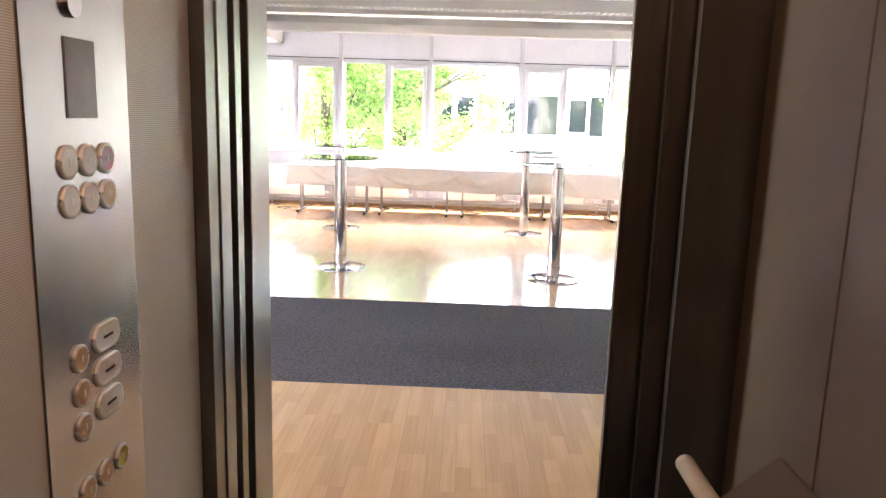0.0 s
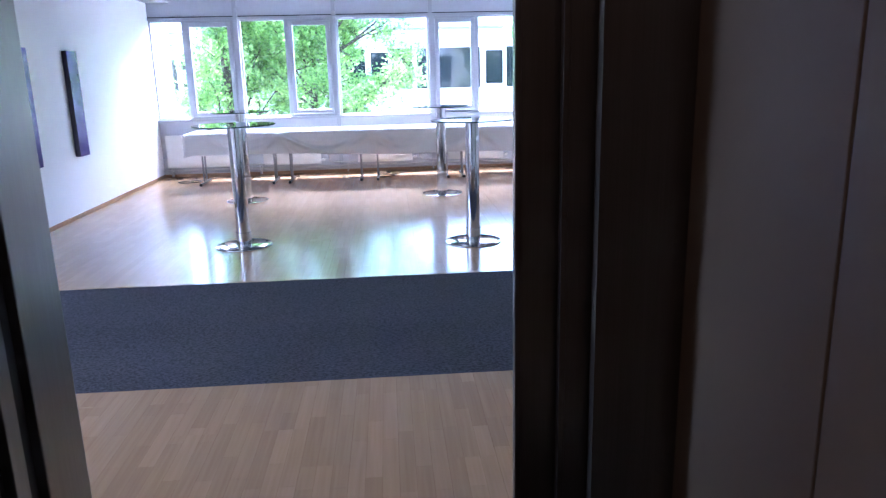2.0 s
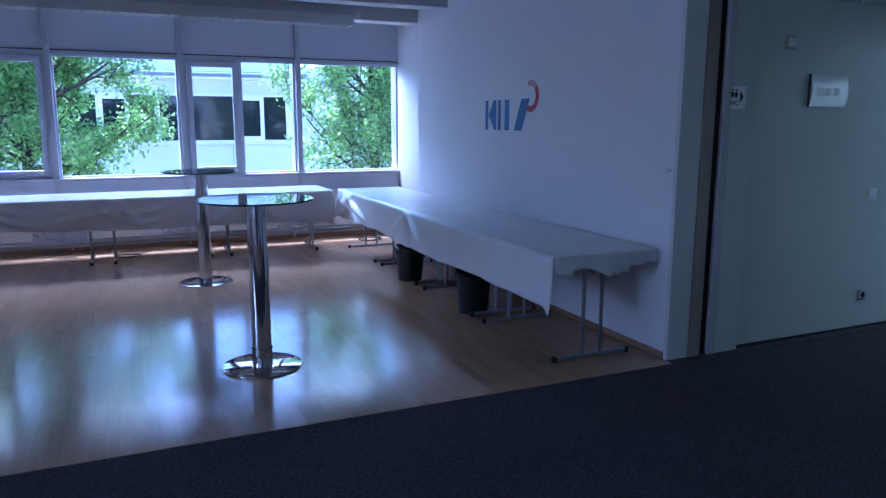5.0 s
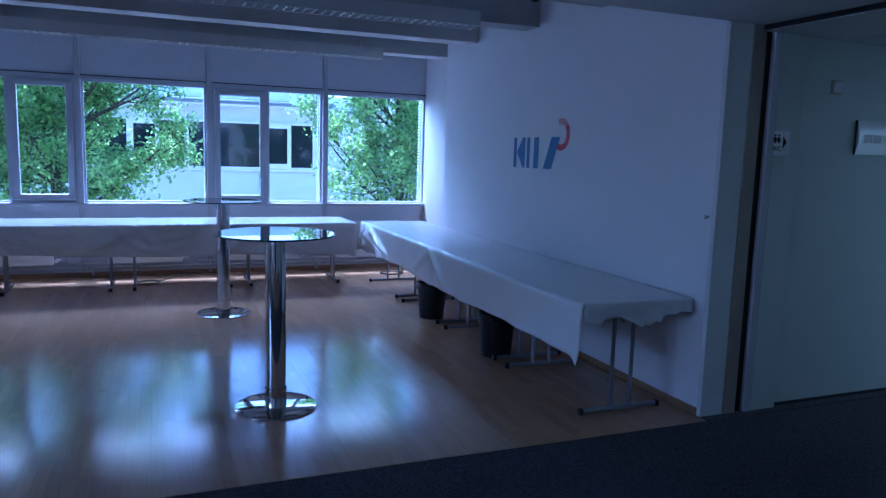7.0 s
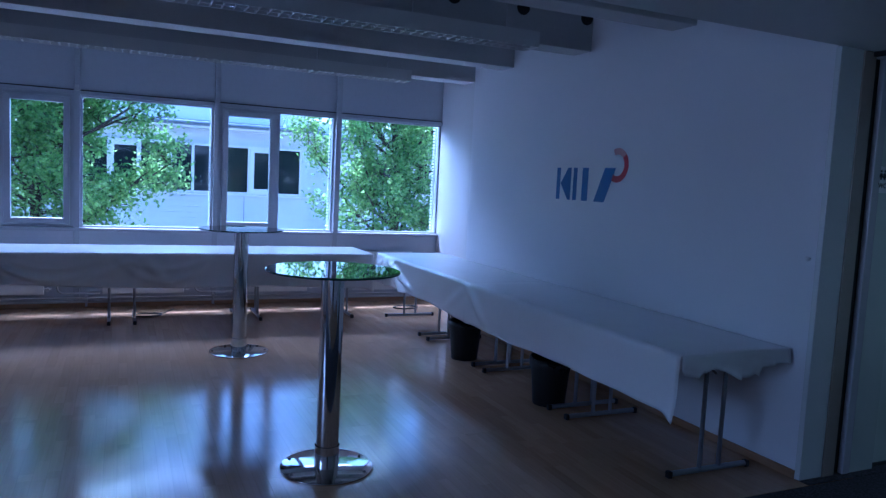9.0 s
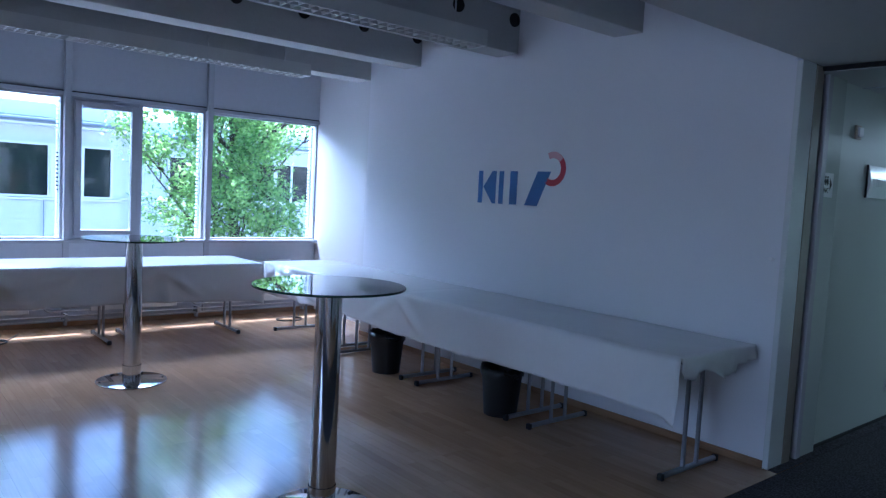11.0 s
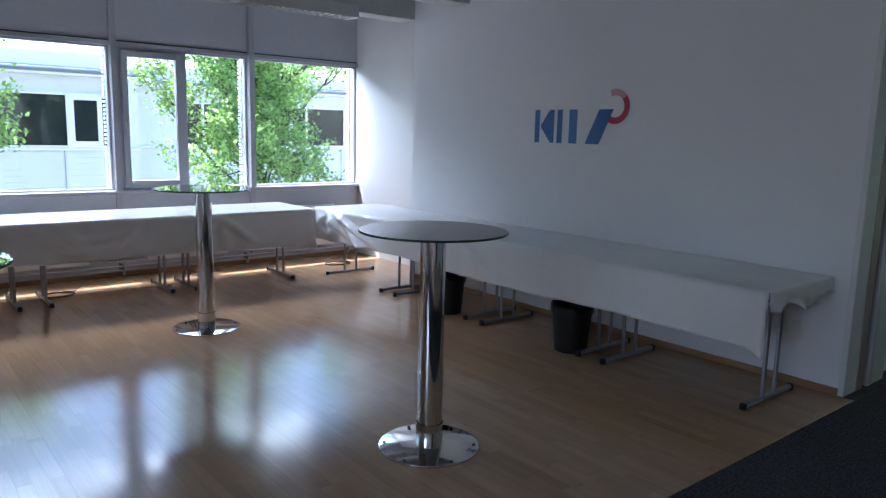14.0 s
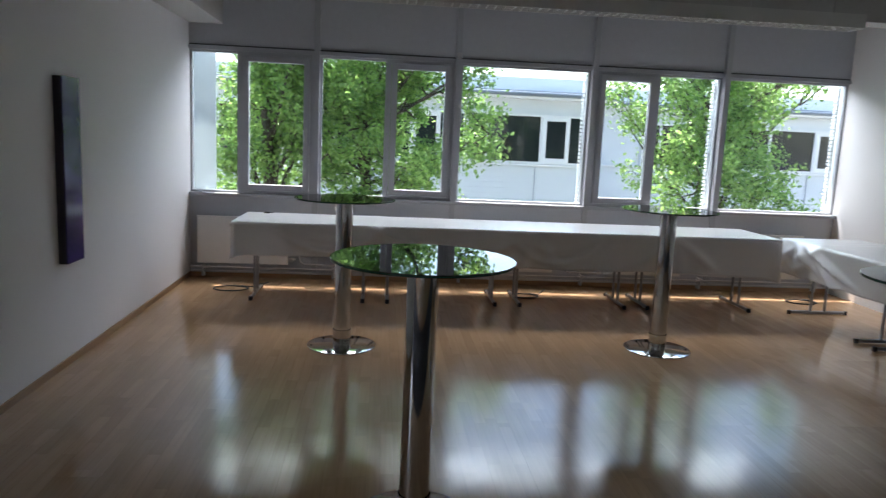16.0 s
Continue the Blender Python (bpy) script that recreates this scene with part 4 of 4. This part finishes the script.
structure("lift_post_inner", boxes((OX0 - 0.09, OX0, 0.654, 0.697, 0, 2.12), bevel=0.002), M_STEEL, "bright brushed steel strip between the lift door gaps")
structure("lift_front_east", boxes((0.450, LX1 + 0.06, 0.578, 0.608, 0, 2.2)), M_STEEL_SHADED, "brushed steel lift front return, darkened for shade")
structure("lift_front_top", boxes((OX0, 0.452, 0.545, 0.70, 2.1, 2.2)), M_STEEL_SHADED, "brushed steel lift door header")
structure("lift_sill", boxes((OX0 - 0.1, 1.1, 0.70, 0.795, -0.011, 0.004)), M_STEEL, "grooved steel lift door sill")
wl = boxes((-6.0, OX0 - 0.10, 0.80, 0.90, -0.1, ZL), (OX1 + 0.13, 3.7, 0.80, 0.90, -0.1, ZL), (OX0 - 0.10, OX1 + 0.13, 0.80, 0.90, 2.12, ZL))
structure("wall_lift", wl, M_WALL, "white lobby wall round the lift door")
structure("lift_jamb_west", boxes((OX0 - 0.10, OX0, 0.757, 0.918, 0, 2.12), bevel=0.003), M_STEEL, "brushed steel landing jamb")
# same steel as the west jamb, toned down to paint its shaded side
structure("lift_jamb_east", boxes((OX1, OX1 + 0.13, 0.757, 0.916, 0, 2.12), bevel=0.003), M_STEEL_SHADED, "brushed steel landing jamb")
# shaft walls are coloured near black to paint the shaft's darkness
structure("lift_shaft", boxes((LX0 - 0.2, LX0 - 0.1, LYB - 0.2, 0.8, -0.1, 2.4), (1.2, 1.3, LYB - 0.2, 0.80, -0.1, 2.4), (LX0 - 0.2, 1.3, LYB - 0.3, LYB - 0.2, -0.1, 2.4), (LX0 - 0.2, 1.3, LYB - 0.2, 0.8, 2.45, 2.55)), M_DARK, "lift shaft wall, shade put into its near-black colour")
for name, x, y, lab in (("lift_door", 0.343, 0.656, "brushed steel lift door, partly open, darkened for shade"), ("lift_door", 0.412, 0.620, "brushed steel lift door, partly open, darkened for shade"), ("landing_door", 0.362, 0.700, "brushed steel landing door, partly open"), ("landing_door", 0.418, 0.730, "brushed steel landing door, partly open")):
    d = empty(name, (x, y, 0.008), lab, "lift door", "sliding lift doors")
    # door steel carries the unlit look in its colour
    part("panel", boxes((0, 0.46, 0, 0.024, 0, 2.105)), M_STEEL_SHADED, d)
    part("edge_strip", boxes((-0.010, -0.0002, 0.001, 0.023, 0.0, 2.105)), M_STEEL_SHADED, d, "steel edge profile, darkened for shade")
# open gaps closed with black strips that paint the shade inside them
for y0, y1 in ((0.612, 0.652), (0.699, 0.755)):
    dp = empty("lift_gap_strip", (OX0 - 0.03, y0, 0.0), "black strip painting the shaded gap between lift and landing jamb", "strip", "lift gap strips")
    part("strip", boxes((-0.03, 0.012, 0, y1 - y0, 0, 2.1)), M_GASKET_SHADE, dp)

# car operating panel on the west side
cp = empty("lift_control_panel", (LX0, 0.068, 1.1), "brushed steel lift control panel with round lit buttons", "control panel")
part("plate", boxes((-0.003, 0.004, -0.139, 0.139, -1.09, 1.09), bevel=0.002), M_PLATE, cp)


def button(y, z, mat, lab, wide=0.0, r=0.0205):
    """Round or pill-shaped push button; y and z from the panel's middle."""
    bz = bmesh.new()
    pts = []
    n = 12
    for k in range(n + 1):
        a = -math.pi / 2 + math.pi * k / n
        pts.append((wide / 2 + r * math.cos(a), r * math.sin(a)))
    for k in range(n + 1):
        a = math.pi / 2 + math.pi * k / n
        pts.append((-wide / 2 + r * math.cos(a), r * math.sin(a)))
    swept(bz, [(0.006, y + p[0], z + p[1]) for p in pts + pts[:2]], 0.0035, 6)
    b = part("button", bz, M_RING, cp, "polished button ring", True)
    cbm = bmesh.new()
    f = cbm.faces.new([cbm.verts.new((0.0045, y + p[0] * 0.97, z + p[1] * 0.97)) for p in pts])
    r2 = bmesh.ops.extrude_face_region(cbm, geom=[f])
    for v in r2["geom"]:
        if isinstance(v, bmesh.types.BMVert):
            v.co.x += 0.004
    bmesh.ops.recalc_face_normals(cbm, faces=list(cbm.faces))
    part("button_cap", cbm, mat, b, lab)
    if wide:
        part("caption", boxes((0.0088, 0.0096, y - 0.014, y + 0.014, z - 0.002, z + 0.002)), M_INK, b, "dark unreadable caption")
    else:
        part("mark", boxes((0.0088, 0.0098, y - 0.002, y + 0.002, z - 0.005, z + 0.005)), M_SIGN, b, "small raised mark")


for i, y in enumerate((-0.051, 0.002, 0.054)):
    button(y, 0.346, M_BTN_RED if i == 2 else M_BTN, "dark red cap" if i == 2 else "clear lit cap")
    button(y, 0.292, M_BTN_AMBER if i == 2 else M_BTN, "amber cap" if i == 2 else "clear lit cap")
for k in range(3):
    button(-0.051, 0.066 - 0.052 * k, M_BTN_AMBER, "amber cap", r=0.018)
    button(0.026, 0.078 - 0.0535 * k, M_BTN, "silver caption cap", wide=0.036, r=0.019)
for i, (y, z) in enumerate(((-0.051, -0.138), (0.002, -0.136), (0.054, -0.135))):
    button(y, z, M_BTN_YELLOW if i == 2 else M_BTN_AMBER, "yellow cap" if i == 2 else "amber cap", r=0.018)
part("display", boxes((0.004, 0.006, -0.042, 0.036, 0.405, 0.513)), M_DISPLAY, cp, "dim grey display window")
part("key_switch", tube(bmesh.new(), (0.004, -0.02, 0.557), (0.012, -0.02, 0.557), 0.018, 20), M_CHROME, cp, "polished key switch")

hr = empty("handrail", (LX1 - 0.132, 0.43, 0.833), "cream round handrail on the lift wall", "handrail")
tbm = bmesh.new()
swept(tbm, [(0, 0.02, 0), (0, 0, 0), (0, -0.5, 0), (0, -1.6, 0)], 0.02, 14)
part("rail", tbm, M_RAIL, hr, "", True)
for y in (-0.08, -0.8, -1.5):
    bb = bmesh.new()
    swept(bb, [(0.0, y, -0.005), (0.04, y + 0.02, -0.04), (0.132, y + 0.03, -0.07)], 0.011, 10)
    part("bracket", bb, M_RAIL, hr, "", True)
wp = bmesh.new()
pr = [(0.0, -0.12), (0.02, -0.20), (0.20, -0.20), (0.20, 0.06)]
ra = [wp.verts.new((a, 0.0, b)) for a, b in pr]
rb_ = [wp.verts.new((a, -0.62, b)) for a, b in pr]
wp.faces.new(ra)
wp.faces.new(rb_[::-1])
for k in range(4):
    wp.faces.new((ra[k], rb_[k], rb_[(k + 1) % 4], ra[(k + 1) % 4]))
bmesh.ops.recalc_face_normals(wp, faces=list(wp.faces))
bmesh.ops.bevel(wp, geom=list(wp.edges), offset=0.008, segments=2, affect="EDGES", profile=0.5)
sl = tagged(link("sloping_console", wp, M_LAMINATE), "beige sloping console fixed to the lift wall above the handrail, darkened for shade", "console")
sl.location = (LX1 - 0.202, 0.325, 0.862)


# ---- building across the yard ----
def far_building(x0, x1, yf, label):
    e = empty("office_building", ((x0 + x1) / 2, yf, -3.5), label, "building", "white office wings")
    hx = (x1 - x0) / 2
    part("wall", boxes((-hx, hx, 0.10, 8.0, 0.0, 6.41)), M_CLAD, e)
    cb = bmesh.new()
    z = 0.1
    while z < 4.30:
        box(cb, -hx, hx, 0.075, 0.1, z, z + 0.161)
        z += 0.168
    pc = part("cladding", cb, M_CLAD, e, "white horizontal cladding boards")
    pc["kind"] = "stuff"
    part("window_ledge", boxes((-hx, hx, -0.04, 0.1, 4.33, 4.39), bevel=0.006), M_FARFRAME, e, "pale metal ledge under the window band")
    roof = part("roof", boxes((-hx - 0.3, hx + 0.3, -0.55, 8.3, 6.41, 6.58), bevel=0.01), M_FASCIA, e, "blue-grey metal roof edge")
    part("soffit", boxes((-hx - 0.25, hx + 0.25, -0.50, 0.1, 6.35, 6.409)), M_FARFRAME, roof, "pale soffit board")
    part("upper_roof", boxes((-hx, hx, 0.5, 8.0, 6.581, 7.05), bevel=0.02), M_ROOF, roof, "pale set-back roof sheet")
    gb = bmesh.new()
    tube(gb, (-hx, -0.60, 6.49), (hx, -0.60, 6.49), 0.05, 10)
    part("gutter", gb, M_FASCIA, roof, "grey rain gutter")
    period = 4.02
    n = int((x1 - x0 - 0.3) / period)
    for k in range(n):
        a = hx - 0.22 - (k + 1) * period
        part("joint", boxes((a + 2.20, a + 2.22, 0.035, 0.05, 0.1, 4.32)), M_FASCIA, e, "dark upright cladding joint")
        for lev in (0.9, 4.40):
            t = lev + 1.50
            w = part("window", boxes((a, a + 0.06, 0.0, 0.12, lev, t), (a + 3.94, a + 4.0, 0.0, 0.12, lev, t), (a + 0.06, a + 3.94, 0.0, 0.12, lev, lev + 0.06), (a + 0.06, a + 3.94, 0.0, 0.12, t - 0.06, t), (a + 0.62, a + 0.70, 0.0, 0.12, lev + 0.06, t - 0.06), (a + 2.30, a + 2.37, 0.0, 0.12, lev + 0.06, t - 0.06)), M_FARFRAME, e)
            for p0, p1 in ((0.06, 0.62), (0.70, 2.30), (3.22, 3.94)):
                part("pane", boxes((a + p0, a + p1, 0.06, 0.08, lev + 0.06, t - 0.06)), M_FARGLASS, w)
            part("casement", boxes((a + 2.37, a + 2.49, -0.03, 0.1, lev + 0.06, t - 0.06), (a + 3.10, a + 3.22, -0.03, 0.1, lev + 0.06, t - 0.06), (a + 2.49, a + 3.10, -0.03, 0.1, lev + 0.06, lev + 0.18), (a + 2.49, a + 3.10, -0.03, 0.1, t - 0.18, t - 0.06)), M_FARFRAME, w)
            part("blind", boxes((a + 3.60, a + 3.92, 0.085, 0.095, lev + 0.06, t - 0.06)), M_FASCIA, w, "grey folded blind behind the glass")
            part("casement_glass", boxes((a + 2.49, a + 3.10, 0.03, 0.05, lev + 0.18, t - 0.18)), M_FARGLASS, w)


far_building(-28.0, 5.40, 25.4, "long white clad office wing with window bands and flat roof")
far_building(5.85, 36.0, 28.0, "white clad office wing set farther back, with window bands")


# ---- trees ----
def limb(bm, pts, r0, r1, seg):
    rings = []
    n = len(pts) - 1
    for i, c in enumerate(pts):
        rr = r0 + (r1 - r0) * i / n
        q = (pts[min(i + 1, n)] - pts[max(i - 1, 0)]).normalized().to_track_quat("Z", "Y")
        rings.append([bm.verts.new(c + q @ Vector((rr * math.cos(6.2832 * k / seg), rr * math.sin(6.2832 * k / seg), 0))) for k in range(seg)])
    for a, b in zip(rings, rings[1:]):
        for k in range(seg):
            bm.faces.new((a[k], a[(k + 1) % seg], b[(k + 1) % seg], b[k]))


def tree(x, y, crown, radii, limbs, seed, leaves, label):
    """crown: the crown's middle from the foot; radii: its half sizes; limbs: how many boughs reach into it."""
    rnd = random.Random(seed)
    e = empty("tree", (x, y, -3.5), label, "tree", "courtyard trees")
    bm = bmesh.new()
    top = Vector((crown[0] * 0.35, crown[1] * 0.35, crown[2] + radii[2] * 0.55))
    stem = [Vector((top.x * u * u + 0.10 * math.sin(u * 7 + seed), top.y * u * u + 0.08 * math.cos(u * 5), top.z * u)) for u in [k / 10 for k in range(11)]]
    limb(bm, stem, 0.20, 0.03, 10)
    tips = []

    def bough(p, end, r, depth):
        n = 6
        mid = (end - p) * 0.5 + Vector((rnd.gauss(0, 0.18), rnd.gauss(0, 0.18), -0.14 * (end - p).length))
        pts = []
        for k in range(n + 1):
            u = k / n
            pts.append(p + mid * (2 * u * (1 - u)) + (end - p) * (u * u) + Vector((rnd.gauss(0, 0.02), rnd.gauss(0, 0.02), rnd.gauss(0, 0.02))))
        limb(bm, pts, r, r * 0.3, 6 if depth else 7)
        if depth:
            tips.extend(pts[3:])
        else:
            tips.extend(pts[5:])
        if depth < 2:
            for k in range(5 if depth == 0 else 3):
                i = rnd.randint(2, n)
                ln = (0.95, 0.5)[depth] * rnd.uniform(0.6, 1.2)
                out = (pts[i] - stem[5]).normalized()
                w = Vector((rnd.gauss(0, 1), rnd.gauss(0, 1), rnd.gauss(0.45, 0.8))).normalized()
                bough(pts[i], pts[i] + (w + out * 0.6).normalized() * ln, r * 0.45, depth + 1)

    for k in range(limbs):
        while True:
            u = Vector((rnd.uniform(-1, 1), rnd.uniform(-1, 1), rnd.uniform(-1, 1)))
            if 0.3 < u.length < 1:
                break
        end = Vector((crown[0] + u.x * radii[0], crown[1] + u.y * radii[1], crown[2] + u.z * radii[2]))
        root = max(1.6, end.z - rnd.uniform(0.9, 2.2))
        t = min(0.97, root / top.z)
        i = int(t * 10)
        p = stem[i].lerp(stem[min(10, i + 1)], t * 10 - i)
        bough(p, end, 0.042, 0)
    part("trunk", bm, M_BARK, e, "grey-brown trunk with ascending limbs", True)
    npr = np.random.RandomState(seed)
    base = np.array([tuple(t) for t in tips])
    pos = base[npr.randint(0, len(base), leaves)] + npr.normal(0, 0.12, (leaves, 3))
    m = len(pos)
    nor = npr.normal(0, 1, (m, 3)) + np.array([0, -0.35, 0.9])
    nor /= np.linalg.norm(nor, axis=1)[:, None]
    ta = np.cross(nor, npr.normal(0, 1, (m, 3)))
    ta /= np.linalg.norm(ta, axis=1)[:, None]
    tc = np.cross(nor, ta)
    size = npr.uniform(0.026, 0.056, (m, 1))
    v = np.empty((m, 6, 3))
    v[:, 0] = pos - ta * size
    v[:, 1] = pos - ta * size * 0.3 + tc * size * 0.62
    v[:, 2] = pos + ta * size * 0.45 + tc * size * 0.5
    v[:, 3] = pos + ta * size * 1.1 - nor * size * 0.25
    v[:, 4] = pos + ta * size * 0.45 - tc * size * 0.5
    v[:, 5] = pos - ta * size * 0.3 - tc * size * 0.62
    me = bpy.data.meshes.new("crown")
    me.from_pydata(v.reshape(-1, 3).tolist(), [], np.arange(m * 6).reshape(m, 6).tolist())
    me.materials.append(M_LEAF)
    c = new("crown", me)
    c.parent = e
    c["label"] = "loose crown of many small green leaves"


tree(-1.85, 18.4, (0.7, -0.3, 6.2), (2.35, 1.8, 3.3), 32, 11, 48000, "broad leafy tree with a dark forked trunk in the yard")
tree(5.7, 18.4, (0.15, -0.3, 6.1), (2.3, 1.8, 3.3), 28, 23, 36000, "leafy tree with ascending limbs in the yard")
tree(-3.42, 16.6, (0.2, 0.0, 6.0), (0.95, 1.2, 3.4), 20, 37, 32000, "slim sunlit leafy tree in the yard")


# ---- laminate boards, last ----
def board_mesh(w, l):
    bm = bmesh.new()
    a = 0.0003
    lo = [bm.verts.new(p) for p in ((0, 0, 0), (w, 0, 0), (w, l, 0), (0, l, 0))]
    mid = [bm.verts.new(p) for p in ((0, 0, 0.0098), (w, 0, 0.0098), (w, l, 0.0098), (0, l, 0.0098))]
    hi = [bm.verts.new(p) for p in ((a, a, 0.010), (w - a, a, 0.010), (w - a, l - a, 0.010), (a, l - a, 0.010))]
    bm.faces.new(hi)
    for k in range(4):
        j = (k + 1) % 4
        bm.faces.new((mid[k], mid[j], hi[j], hi[k]))
        bm.faces.new((lo[k], lo[j], mid[j], mid[k]))
    me = bpy.data.meshes.new("board")
    bm.normal_update()
    bm.to_mesh(me)
    bm.free()
    me.materials.append(M_FLOOR)
    return me


BOARDS = {}


def lay_boards(parent, x0, x1, y0, y1, seed):
    rnd = random.Random(seed)
    x = x0
    while x < x1 - 0.01:
        w = min(0.195, x1 - x)
        y = y0 - rnd.choice((0.0, 0.32, 0.64, 0.97))
        while y < y1 - 0.005:
            a, b = max(y, y0), min(y + 1.29, y1)
            if b - a > 0.02:
                key = (round(w, 3), round(b - a, 3))
                if key not in BOARDS:
                    BOARDS[key] = board_mesh(w - 0.0002, b - a - 0.0002)
                o = new("board", BOARDS[key])
                o.parent = parent
                o.location = (x, a, 0.0)
            y += 1.29
        x += 0.195


f1 = structure("floor_room", boxes((XL, XP, YE, YW + 0.02, -0.011, -0.003)), M_SCREED, "glossy beech laminate floor of narrow staves")
f1.location = (0, 0, -0.001)
lay_boards(f1, XL, XP, YE, YW + 0.02, 5)
f2 = structure("floor_lobby", boxes((-6.0, 3.7, 0.80, YC0, -0.011, -0.003)), M_SCREED, "beech laminate lobby floor of narrow staves")
f2.location = (0, 0, -0.001)
lay_boards(f2, -3.0, 3.7, 0.80, YC0, 6)
lay_boards(f2, -6.0, -3.0, 0.80, YC0, 7)
